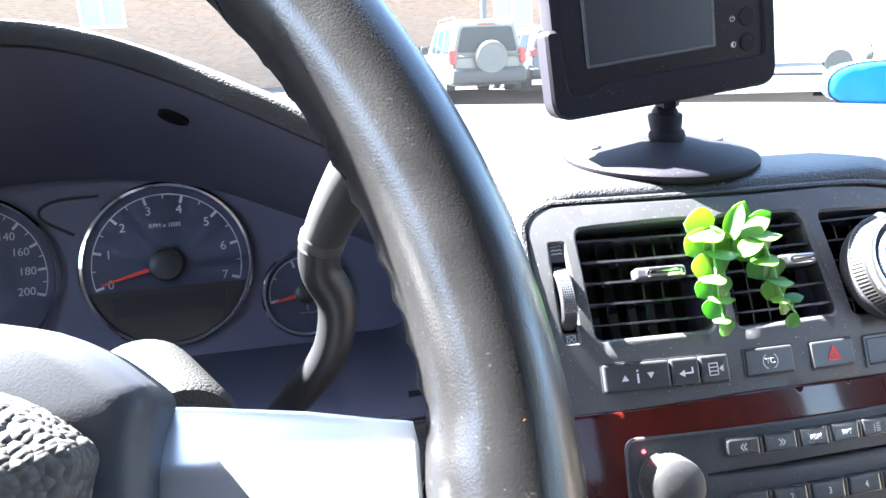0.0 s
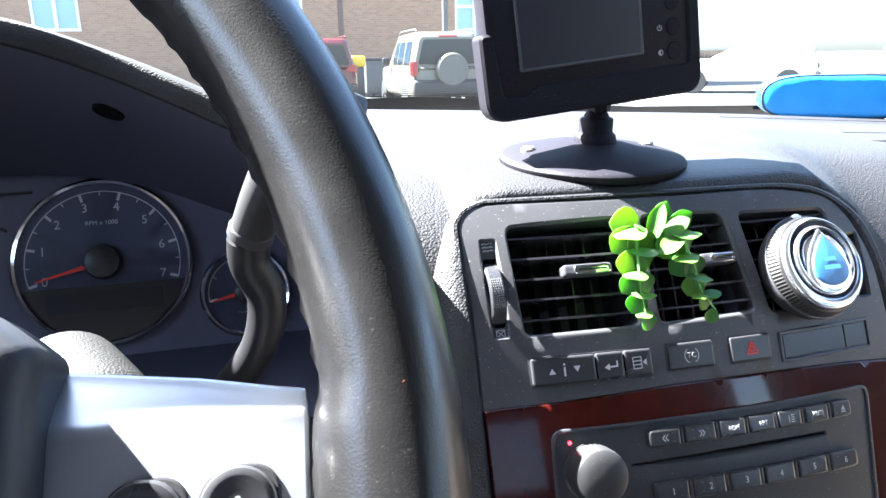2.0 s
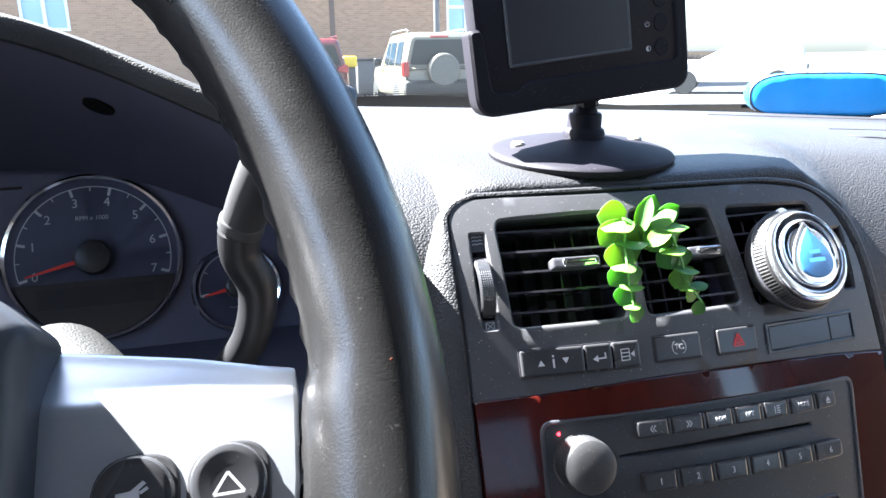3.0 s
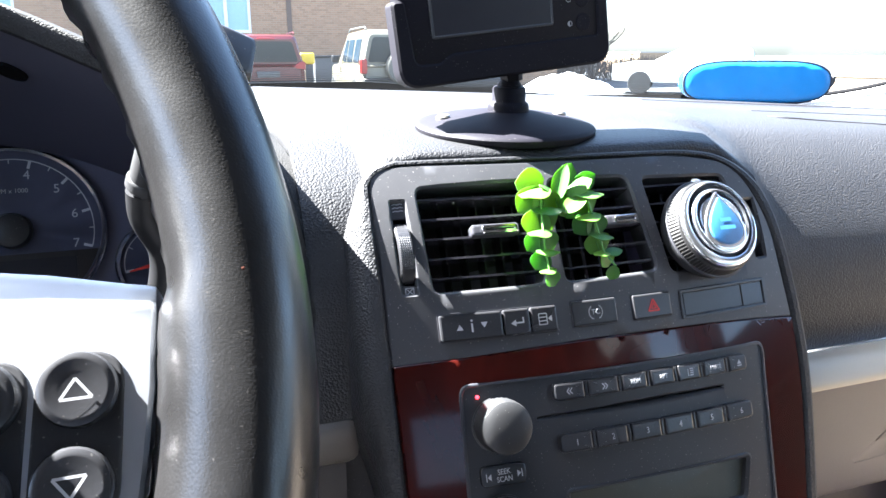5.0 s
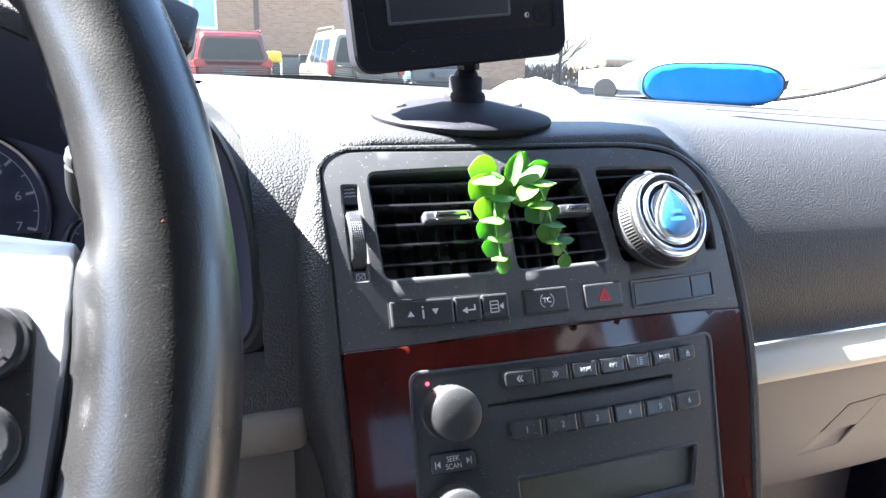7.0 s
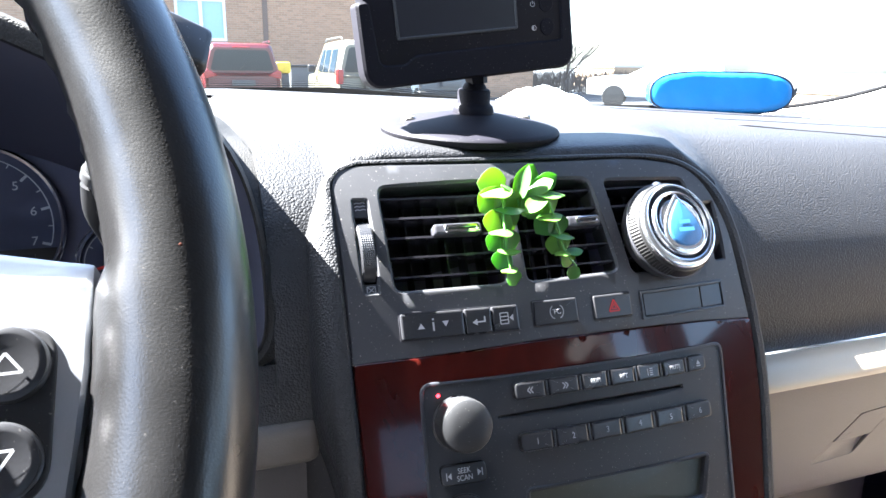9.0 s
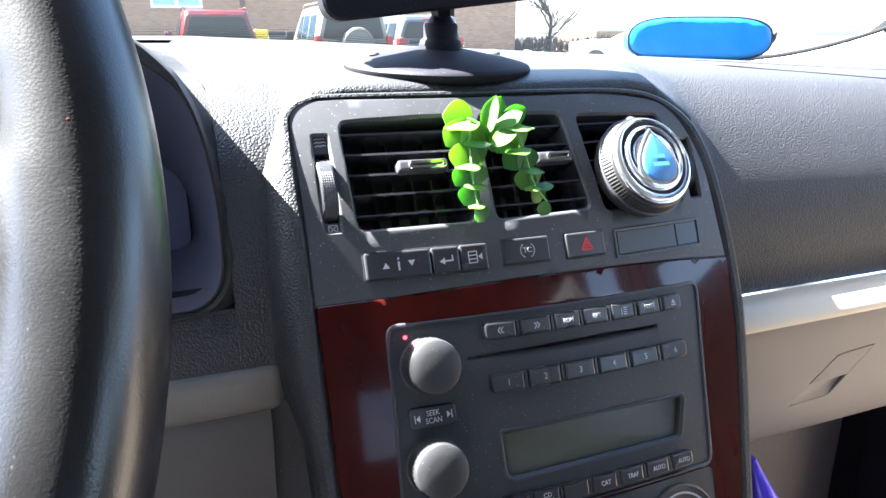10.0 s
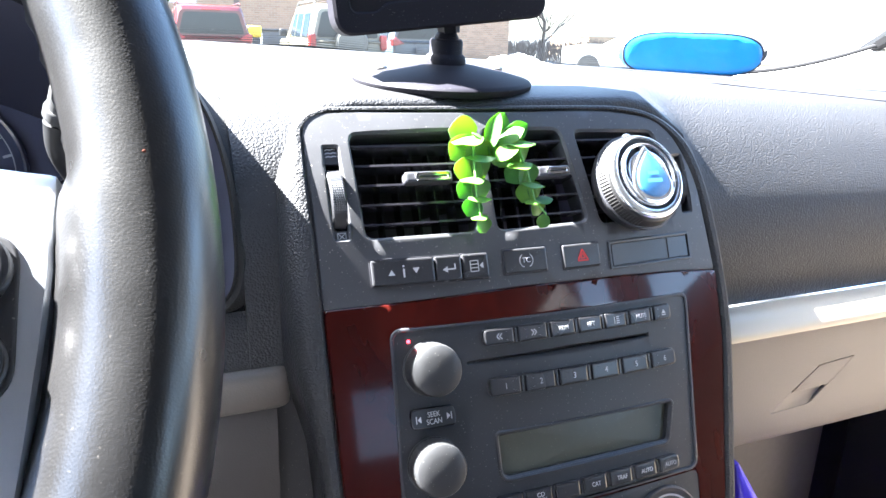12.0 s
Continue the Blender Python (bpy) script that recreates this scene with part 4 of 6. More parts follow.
def key_row(parent, x0, x1, z0, slope, height, count, texts, gap=0.0012, widths=None):
    """A run of push keys between x0 and x1 whose lower edge starts at z0."""
    widths = widths or [1.0] * count
    unit = (x1 - x0 - gap * (count - 1)) / sum(widths)
    x = x0
    for i in range(count):
        w = widths[i] * unit
        z = z0 + slope * (x - x0)
        bm = bmnew()
        out = rpoly([(x, z), (x + w, z + slope * w), (x + w, z + slope * w + height), (x, z + height)], [0.003 if i == 0 else 0.0008, 0.003 if i == count - 1 else 0.0008, 0.003 if i == count - 1 else 0.0008, 0.003 if i == 0 else 0.0008], 4)
        slab(bm, out, on_stack, 0.0042, 0.0010, 0.002)
        k = part("key", bm, KEY, parent, "black radio key")
        f = stack_frame(x + w / 2, z + height / 2 + slope * w / 2, 0.0047)
        t = texts[i]
        if t == "<<" or t == ">>":
            s = -1 if t == "<<" else 1
            poly_print([bar(s * (-0.0014 + o), 0.0017, s * (0.0002 + o), 0, 0.0006) for o in (0, 0.0017)] + [bar(s * (-0.0014 + o), -0.0017, s * (0.0002 + o), 0, 0.0006) for o in (0, 0.0017)], f, INK, k, "skip_symbol")
        elif t == "eject":
            poly_print([tri_up(0, 0.0006, 0.0016), bar(-0.0016, -0.0016, 0.0016, -0.0016, 0.0007)], f, INK, k, "eject_symbol")
        elif t == "list":
            poly_print([bar(-0.0004, y, 0.002, y, 0.0005) for y in (-0.0018, -0.0006, 0.0006, 0.0018)] + [bar(-0.0016, -0.0022, -0.0016, 0.002, 0.0004)], f, INK, k, "list_symbol")
        elif "/" in t:
            a, b = t.split("/")
            lettering(a, 0.0034, f @ pose(0, 0.0015, 0), INK, k)
            lettering(b, 0.0034, f @ pose(0, -0.0015, 0), INK, k)
        elif t:
            lettering(t, 0.0048 if len(t) < 2 else 0.0036, f, INK, k, squeeze=0.85)
        if i < count - 1:
            bm = bmnew()
            c = x + w + gap / 2
            zc = z + slope * w
            slab(bm, rrect(c - gap * 0.30, zc + 0.0004, c + gap * 0.30, zc + height - 0.0004, 0.0004, 2), on_stack, 0.0036, 0.0004, 0.002)
            part("key_divider", bm, KEY, parent)
        x += w + gap


def radio():
    r = thing("car_radio", "black car radio with rubber knobs and dusty keys", "radio")
    bm = bmnew()
    plate(bm, offset_outline(rpoly(RADIO, 0.006), 0.0006), [rpoly([(0.2010, 1.0256), (0.3240, 1.0250), (0.3240, 1.0279), (0.2010, 1.0277)], 0.001), rpoly([(0.2140, 0.9655), (0.3275, 0.9655), (0.3345, 0.9870), (0.2140, 0.9885)], [0.006, 0.003, 0.003, 0.002])], on_stack, 0.012, 0.001, 0.010)
    part("faceplate", bm, PLASTIC_FLAT, r, "black plastic faceplate")
    bm = bmnew()
    slab(bm, rrect(0.195, 1.020, 0.330, 1.034, 0.001), lambda x, z, l: on_stack(x, z, l - 0.014), 0.002, 0.0005)
    part("disc_slot", bm, DEEP, r, "dark disc slot")
    bm = bmnew()
    slab(bm, rrect(0.210, 0.962, 0.340, 0.992, 0.001), lambda x, z, l: on_stack(x, z, l - 0.006), 0.002, 0.0005)
    part("display", bm, LCD, r, "unlit greenish black display")
    window = rpoly([(0.2140, 0.9655), (0.3275, 0.9655), (0.3345, 0.9870), (0.2140, 0.9885)], [0.006, 0.003, 0.003, 0.002])
    bm = bmnew()
    plate(bm, offset_outline(window, 0.0013), [offset_outline(window, 0.0004)], lambda x, z, l: on_stack(x, z, l + 0.0007), 0.002, 0.0006, 0.02)
    part("display_frame", bm, PLASTIC_FLAT, r, "thin raised frame round the display")
    rim = offset_outline(rpoly(RADIO, 0.006), 0.0004)
    bm = bmnew()
    plate(bm, rim, [offset_outline(rim, -0.0011)], lambda x, z, l: on_stack(x, z, l + 0.0011), 0.003, 0.0005, 0.02)
    part("edge_lip", bm, PLASTIC, r, "thin raised edge in slightly lighter plastic")
    knob(r, 0.1795, 1.0265, 0.0146, 0.0165)
    knob(r, 0.1760, 0.9790, 0.0146, 0.0165)
    key_row(r, 0.2115, 0.3400, 1.0343, -0.004, 0.0086, 7, ["<<", ">>", "RDM", "RPT", "list", "MUTE", "eject"], gap=0.0028, widths=[1.15, 1.15, 1, 1, 0.95, 1, 0.85])
    key_row(r, 0.2115, 0.3390, 1.0083, -0.004, 0.0092, 6, ["1", "2", "3", "4", "5", "6"], gap=0.0030)
    key_row(r, 0.2080, 0.3310, 0.9500, 0.004, 0.0080, 7, ["BAND", "CD/AUX", "", "CAT", "TRAF", "AUTO", "AUTO"], gap=0.0028)
    bm = bmnew()
    slab(bm, rrect(0.1655, 0.9975, 0.1905, 1.0075, 0.003), on_stack, 0.003, 0.0008, 0.002)
    k = part("seek_key", bm, KEY, r, "black seek and scan rocker")
    f = stack_frame(0.178, 1.0025, 0.0033)
    lettering("SEEK", 0.0040, f @ pose(0, 0.0019, 0), INK, k, squeeze=0.85)
    lettering("SCAN", 0.0040, f @ pose(0, -0.0019, 0), INK, k, squeeze=0.85)
    poly_print([bar(-0.0098, -0.002, -0.0098, 0.002, 0.0005), [(-0.0092, 0), (-0.0072, 0.0018), (-0.0072, -0.0018)], bar(0.0098, -0.002, 0.0098, 0.002, 0.0005), [(0.0092, 0), (0.0072, -0.0018), (0.0072, 0.0018)]], f, INK, k, "seek_symbol")
    m = stack_frame(0.1695, 1.0410, 0.0)
    bm = bmnew()
    revolve(bm, [(0.0010, 0.0), (0.0009, 0.0007), (0.0005, 0.0010)], m, 12)
    part("lamp", bm, glow("red_lamp", (1.0, 0.02, 0.03), 0.45), r, "lit red security lamp")


def climate():
    c = thing("climate_control", "dark plastic heater control panel with rotary dials", "control panel")
    bm = bmnew()
    plate(bm, offset_outline(rpoly(CLIMATE, 0.004), 0.0006), [], on_stack, 0.012, 0.001, 0.010)
    part("faceplate", bm, PLASTIC_FLAT, c, "dark plastic faceplate")
    for x in (0.185, 0.252, 0.319):
        m = stack_frame(x, 0.918, 0.0)
        bm = bmnew()
        revolve(bm, [(0.026, 0.0), (0.0255, 0.0012), (0.0245, 0.0016), (0.0235, 0.0010), (0.005, 0.0010)], m, 48)
        ring = part("dial_ring", bm, PLASTIC, c, "round dial scale")
        poly_print(arc(0, 0, 0.0205, 40, 140, 0.0012, 14), m, INK, ring, "scale_mark", 0.0016)
        knob(c, x, 0.918, 0.015, 0.02, "dial_knob")


# ---------- instruments ----------
def gauge_frame(x, z):
    up = Vector((0, 0.37, 1)).normalized()
    right = Vector((1, 0, 0))
    m = Matrix((right, up, right.cross(up))).transposed().to_4x4()
    m.translation = (x, 0.232 + 0.37 * (z - 1.105), z)
    return m


def gauge(parent, x, z, radius, marks, texts, start, end, needle_at, text_size, caption="", hub=0.012):
    """A round dial. Angles in degrees, anticlockwise from the right."""
    m = gauge_frame(x, z)
    bm = bmnew()
    revolve(bm, [(radius * 1.0, 0.0005), (0.001, 0.0005)], m, 56)
    g = part("dial", bm, DIAL, parent, "dark dial face, lightened and blued for glare")
    bm = bmnew()
    prof = [(radius + 0.0035, -0.001), (radius + 0.003, 0.003), (radius + 0.0015, 0.0046), (radius - 0.0002, 0.0036), (radius - 0.0012, 0.0004)]
    rings = [[m @ Vector((r * math.cos(2 * math.pi * k / 64), r * math.sin(2 * math.pi * k / 64), h)) for k in range(64)] for r, h in prof]
    loft(bm, rings, True)
    part("ring", bm, CHROME, g, "thin chrome ring")
    big, small = marks
    polys = arc(0, 0, radius * 0.90, start, end, 0.0007, 40)
    for k in range(big * small + 1):
        a = radians(start + (end - start) * k / (big * small))
        l = 0.0055 if k % small == 0 else 0.003
        w = 0.0018 if k % small == 0 else 0.0007
        r1 = radius * 0.90
        polys.append(bar((r1 - l) * math.cos(a), (r1 - l) * math.sin(a), r1 * math.cos(a), r1 * math.sin(a), w))
    poly_print(polys, m, DIAL_INK, g, "scale", 0.0009)
    for k, t in enumerate(texts):
        if not t:
            continue
        a = radians(start + (end - start) * k / (len(texts) - 1))
        rr = radius * 0.90 - 0.0055 - text_size * (0.55 if len(t) < 2 else 0.85)
        lettering(t, text_size, m @ pose(rr * math.cos(a), rr * math.sin(a), 0.0006), DIAL_INK, g)
    if caption:
        lettering(caption, text_size * 0.5, m @ pose(0, radius * 0.5, 0.0006), DIAL_INK, g)
    a = radians(needle_at)
    d, p = Vector((math.cos(a), math.sin(a))), Vector((-math.sin(a), math.cos(a)))
    bm = bmnew()
    tip, base = radius * 0.80, hub * 0.5
    vs = []
    for h in (0.004, 0.0052):
        vs.append([m @ Vector((*(d * base - p * 0.0016), h)), m @ Vector((*(d * tip - p * 0.0005), h)), m @ Vector((*(d * tip + p * 0.0005), h)), m @ Vector((*(d * base + p * 0.0016), h))])
    loft(bm, vs, True, True)
    part("needle", bm, NEEDLE, g, "red needle")
    bm = bmnew()
    revolve(bm, [(hub, 0.001), (hub, 0.005), (hub * 0.9, 0.0075), (hub * 0.6, 0.0088), (hub * 0.1, 0.009)], m, 32)
    part("hub", bm, PLASTIC_FLAT, g, "black needle hub")
    return g, m


def instruments():
    c = thing("instrument_cluster", "instrument cluster with chrome-ringed dials and red needles", "instrument cluster")
    m = gauge_frame(HOOD_MID, 1.105)
    bm = bmnew()
    outline = rpoly([(-0.222, -0.072), (0.222, -0.072), (0.222, 0.0), (0.15, 0.052), (0.08, 0.066), (-0.08, 0.066), (-0.15, 0.052), (-0.222, 0.0)], 0.02)
    plate(bm, outline, [], lambda x, y, l: m @ Vector((x, y, l - 0.002)), 0.01, 0.001, 0.05)
    # panel colour lifted and blued to stand for glare
    part("panel", bm, surface("cluster_plastic", (0.068, 0.071, 0.118), 0.5, grain=1500, relief=0.15), c, "dark plastic instrument panel")
    g, gm = gauge(c, -0.0820, 1.1040, 0.0545, (7, 2), ["0", "1", "2", "3", "4", "5", "6", "7"], 196, -16, 194, 0.0085, "RPM x 1000")
    bm = bmnew()
    seg = [gm @ Vector((0.053 * math.cos(a), 0.053 * math.sin(a), 0.0012)) for a in (radians(197 + 146 * k / 30) for k in range(31))]
    bm.faces.new([bm.verts.new(p) for p in seg])
    part("display_mask", bm, surface("mask_black", (0.012, 0.010, 0.012), 0.3), g, "black lower segment", smooth=False)
    bm = bmnew()
    box(bm, -0.037, -0.0335, 0.0006, 0.037, -0.0195, 0.0016, gm)
    part("message_display", bm, SCREEN, g, "unlit message display")
    bm = bmnew()
    tube(bm, spline([gm @ Vector((a, b, -0.0012)) for a, b in ((-0.042, 0.0515), (-0.066, 0.0505), (-0.078, 0.0465), (-0.080, 0.0405), (-0.0745, 0.0345), (-0.0590, 0.0260))], 6), 0.0011, 8)
    part("recess_line", bm, DEEP, c, "dark moulded groove")
    gauge(c, -0.2075, 1.1045, 0.0545, (10, 2), ["0", "20", "40", "60", "80", "100", "120", "140", "160", "180", "200"], 196, -16, 194, 0.0075)
    gt, tm = gauge(c, 0.0095, 1.0765, 0.0282, (2, 2), ["", "", ""], 190, 30, 192, 0.005, "", 0.008)
    poly_print([bar(0, -0.012, 0, -0.004, 0.0012), bar(0, -0.005, 0.003, -0.005, 0.0007), bar(0, -0.007, 0.003, -0.007, 0.0007)] + [bar(-0.006 + 0.003 * k, -0.0135 - 0.0008 * (k % 2), -0.003 + 0.003 * k, -0.0135 - 0.0008 * ((k + 1) % 2), 0.0007) for k in range(4)], tm, INK, gt, "coolant_symbol", 0.0009)
    gauge(c, -0.3025, 1.0775, 0.0285, (2, 2), ["", "", ""], 150, -10, 148, 0.005, "", 0.008)


# ---------- steering wheel ----------
WHEEL = Vector((-0.145, -0.1462, 1.1604))
WHEEL_TILT = 30.0
WHEEL_R = 0.193


def wheel_frame():
    a = radians(WHEEL_TILT)
    right, up = Vector((1, 0, 0)), Vector((0, math.sin(a), math.cos(a)))
    m = Matrix((right, up, right.cross(up))).transposed().to_4x4()
    m.translation = WHEEL
    return m


def steering_wheel():
    w = thing("steering_wheel", "black leather steering wheel with satin silver spokes", "steering wheel")
    m = wheel_frame()
    put = lambda x, y, l=0.0: m @ Vector((x, y, l))
    # rim: oval section, a little thicker at the grips, seam on the inner side
    bm = bmnew()
    rings = []
    N, S = 240, 28
    for i in range(N):
        a = 2 * math.pi * i / N
        c, s = math.cos(a), math.sin(a)
        ring = []
        for k in range(S):
            b = 2 * math.pi * k / S
            low = 0.0
            rr, hh = 0.0145 * math.cos(b), 0.0172 * math.sin(b)
            # the leather widens inwards where the spoke enters the rim
            y = WHEEL_R * s
            if y < 0.012:
                low = min(1.0, (0.012 - y) / 0.010) * max(0.0, min(1.0, (y + 0.085) / 0.02))
                low = low * low * (3 - 2 * low)
            if math.cos(b) < 0:
                rr *= 1 + low * (0.22 + max(0.0, -y) * 1.6)
            seam = 1.0
            if abs(((b - math.pi * 1.06 + math.pi) % (2 * math.pi)) - math.pi) < 0.25:
                seam = 0.93 + 0.09 * (math.sin(a * 130) > 0.0)
            R = WHEEL_R + rr * seam
            ring.append(put(R * c, R * s, hh * seam))
        rings.append(ring)
    rings.append(rings[0])
    loft(bm, rings, True)
    bmesh.ops.remove_doubles(bm, verts=bm.verts, dist=1e-6)
    part("rim", bm, LEATHER, w, "worn black leather rim with a sewn seam")
    # spokes
    for s in (-1, 1):
        bm = bmnew()
        secs = []
        for e1, lo, hi, lift, b, dz in ((0.112, -0.070, 0.0235, 0.0030, 0.0140, 0.0085), (0.1285, -0.068, 0.0210, 0.0034, 0.0125, 0.0080), (0.135, -0.067, 0.0200, 0.0034, 0.0118, 0.0075), (0.155, -0.064, 0.0165, 0.0030, 0.0085, 0.0060), (0.1700, -0.062, 0.0130, 0.0022, 0.0058, 0.0045), (0.1748, -0.060, 0.0120, 0.0018, 0.0048, 0.0038), (0.1758, -0.059, 0.0117, 0.0008, 0.0046, 0.003), (0.1762, -0.058, 0.0114, -0.0040, 0.0046, 0.003)):
            face = lambda y: lift + 0.10 * min(0.045, hi - b - y)
            lean = lambda y: s * (e1 - (0.11 * max(0.0, -y) + 1.1 * y * y) * max(0.0, (e1 - 0.15) / 0.026))
            secs.append([put(lean(y), y, l) for y, l in ((hi, lift - 0.018), (hi, lift - dz - 0.001), (hi - 0.0007, lift - dz), (hi - b * 0.3, lift - dz * 0.80), (hi - b * 0.6, lift - dz * 0.45), (hi - b * 0.85, lift - dz * 0.14), (hi - b, lift), (hi - b - 0.0015, face(hi - b - 0.0015)), (-0.010, face(-0.010)), ((lo + hi) / 2, face((lo + hi) / 2)), ((lo * 3 + hi) / 4, face((lo * 3 + hi) / 4)), (lo + 0.006, face(lo + 0.006)), (lo, lift - 0.002), (lo, lift - 0.014))])
        loft(bm, secs, True, True)
        sp = part("spoke", bm, SATIN, w, "satin silver spoke")
        for col, syms in ((0.1446, ("mute", "cross")), (0.1613, ("up", "down"))):
            skew = lambda y: s * (col - 0.075 * (-0.0090 - y))
            level = lambda x, y: 0.0034 - max(0.0, abs(x) - 0.135) * 0.05 + 0.10 * (0.008 - y)
            bm = bmnew()
            slab(bm, [Vector((skew(q.y) + q.x, q.y)) for q in rrect(-0.0079, -0.0350, 0.0079, -0.0014, 0.0078, 8)], lambda x, y, l: put(x, y, l + level(x, y)), 0.0009, 0.0005, 0.005)
            part("button_plate", bm, PLASTIC_FLAT, sp, "black plate round the buttons")
            for j, sym in enumerate(syms):
                cy = -0.0090 - 0.0178 * j
                cx = skew(cy)
                lf = level(cx, cy)
                bm = bmnew()
                out = [Vector((cx + 0.0071 * math.cos(t), cy + 0.0073 * math.sin(t))) for t in (2 * math.pi * k / 32 for k in range(32))]
                slab(bm, out, lambda x, y, l: put(x, y, l + lf), 0.0046, 0.0013, 0.004, -0.0003)
                b = part("button", bm, KEY, sp, "round black push button")
                f = m @ pose(cx, cy, lf + 0.0046)
                if sym in ("up", "down"):
                    g = 1 if sym == "up" else -1
                    poly_print([bar(-0.0028, -g * 0.0019, 0.0028, -g * 0.0019, 0.00055), bar(-0.0028, -g * 0.0019, 0, g * 0.0019, 0.00055), bar(0.0028, -g * 0.0019, 0, g * 0.0019, 0.00055)], f, INK, b, "arrow_symbol")
                elif sym == "mute":
                    poly_print([[(-0.0027, -0.0012), (-0.0011, -0.0012), (0.0013, -0.0031), (0.0013, 0.0012), (-0.0002, 0.0012), (-0.0027, 0.0010)], [(-0.0002, 0.0012), (0.0013, 0.0012), (0.0026, 0.0022), (0.0020, 0.0027)], bar(0.0014, 0.0006, 0.0028, 0.0014, 0.0006)], f, INK, b, "speaker_symbol")
                else:
                    poly_print([bar(-0.0022, -0.0018, 0.0022, 0.0018, 0.0006), bar(-0.0022, 0.0018, 0.0022, -0.0018, 0.0006)], f, INK, b, "cross_symbol")
    bm = bmnew()
    revolve(bm, [(0.0006, -0.0004), (0.0005, 0.0000), (0.0002, 0.0001)], Matrix.Translation(m @ Vector((0.1932, 0.0090, 0.0171))) @ m.to_3x3().to_4x4(), 9)
    part("fleck", bm, surface("rust_fleck", (0.055, 0.020, 0.014), 0.9, spec=0.05), w, "small rust-red fleck on the leather")
    # hub cover
    bm = bmnew()
    base = rpoly([(-0.085, -0.085), (0.085, -0.085), (0.126, -0.04), (0.1285, 0.016), (0.1305, 0.0225), (0.118, 0.0345), (0.06, 0.049), (-0.06, 0.049), (-0.118, 0.0345), (-0.1305, 0.0225), (-0.1285, 0.016), (-0.126, -0.04)], [0.02, 0.02, 0.02, 0.004, 0.004, 0.015, 0.03, 0.03, 0.015, 0.004, 0.004, 0.02], 4)
    rings = []
    for k, h in ((1.0, -0.006), (1.0, 0.0095), (0.994, 0.0128), (0.978, 0.0150), (0.962, 0.0158), (0.945, 0.0162), (0.7, 0.0178), (0.2, 0.0178)):
        rings.append([put(p.x * k, p.y * k, h) for p in base])
    loft(bm, rings, True, True)
    part("hub_shell", bm, surface("hub_plastic", (0.020, 0.022, 0.028), 0.45, grain=2200, relief=0.12, spec=0.35), w, "dark grey plastic hub")
    bm = bmnew()
    rings = []
    for k, h in ((0.88, 0.018), (0.87, 0.026), (0.82, 0.031), (0.6, 0.035), (0.3, 0.037), (0.05, 0.0375)):
        rings.append([put(p.x * k * 1.07, (p.y + 0.01) * k - 0.0145, h) for p in base])
    loft(bm, rings, True, True)
    part("airbag_cover", bm, LEATHER_SOFT, w, "coarsely grained dark grey airbag cover")


def column():
    c = thing("steering_column", "black plastic steering column shroud behind the wheel", "steering column")
    m = wheel_frame()
    bm = bmnew()
    rings = []
    for l, w_, h_ in ((-0.03, 0.060, 0.042), (-0.035, 0.066, 0.047), (-0.10, 0.068, 0.048), (-0.25, 0.066, 0.045)):
        rings.append([m @ Vector((q.x * w_, q.y * h_ - 0.03, l)) for q in rrect(-1, -1, 1, 1, 0.5, 6)])
    loft(bm, rings, True, True)
    part("shroud", bm, COLUMN, c, "grained black shroud")
    bm = bmnew()
    km = Matrix.Translation((-0.049, 0.01, 1.096)) @ pose(0, 0, 0, 90, 0, 25)
    revolve(bm, [(0.026, -0.04), (0.026, 0.012), (0.0235, 0.017), (0.014, 0.018), (0.0135, 0.006), (0.002, 0.006)], km, 36)
    part("ignition_housing", bm, COLUMN, c, "round grained ignition housing")


def gear_lever():
    g = thing("gear_lever", "curved black column gear lever beside the instruments", "gear lever")
    bm = bmnew()
    pts = spline([(-0.012, 0.078, 1.056), (0.002, 0.058, 1.080), (0.0185, 0.046, 1.105), (0.0240, 0.042, 1.130), (0.0180, 0.040, 1.148), (0.0185, 0.037, 1.160)], 6)
    k = len(pts)
    tube(bm, pts, [0.0080 + 0.0016 * i / k for i in range(k)], 24)
    part("stem", bm, surface("lever_black", (0.008, 0.008, 0.009), 0.45, grain=1500, relief=0.05, spec=0.25), g, "curved black stem")
    bm = bmnew()
    pts = spline([(0.0188, 0.0365, 1.1605), (0.0197, 0.0355, 1.163), (0.0205, 0.0345, 1.1655)], 4)
    tube(bm, pts, [0.0096, 0.0102] + [0.0102] * (len(pts) - 3) + [0.0098], 24)
    part("collar", bm, GRIP, g, "grey collar")
    bm = bmnew()
    pts = spline([(0.0205, 0.0345, 1.165), (0.027, 0.024, 1.180), (0.036, 0.004, 1.199), (0.0455, -0.02, 1.2135)], 6)
    k = len(pts)
    tube(bm, pts, [0.0094 + 0.0020 * math.sin(1.6 * i / k) for i in range(k)], 24)
    part("grip", bm, GRIP, g, "grey rubber grip")
    # flat-ended head of the lever
    bm = bmnew()
    m = look((0.0495, -0.028, 1.2170), (0.033, 0.006, 1.1955)) @ pose(0, 0, 0, 0, 0, -27)
    rings = []
    for z, w, h in ((-0.020, 0.010, 0.008), (-0.008, 0.0118, 0.0092), (0.005, 0.0122, 0.0092), (0.0070, 0.0114, 0.0082), (0.0078, 0.0100, 0.007)):
        rings.append([m @ Vector((p.x, p.y, z)) for p in rrect(-w, -h, w, h, 0.0025, 3)])
    loft(bm, rings, True, True)
    part("head", bm, PLASTIC_FLAT, g, "black flat-ended head")


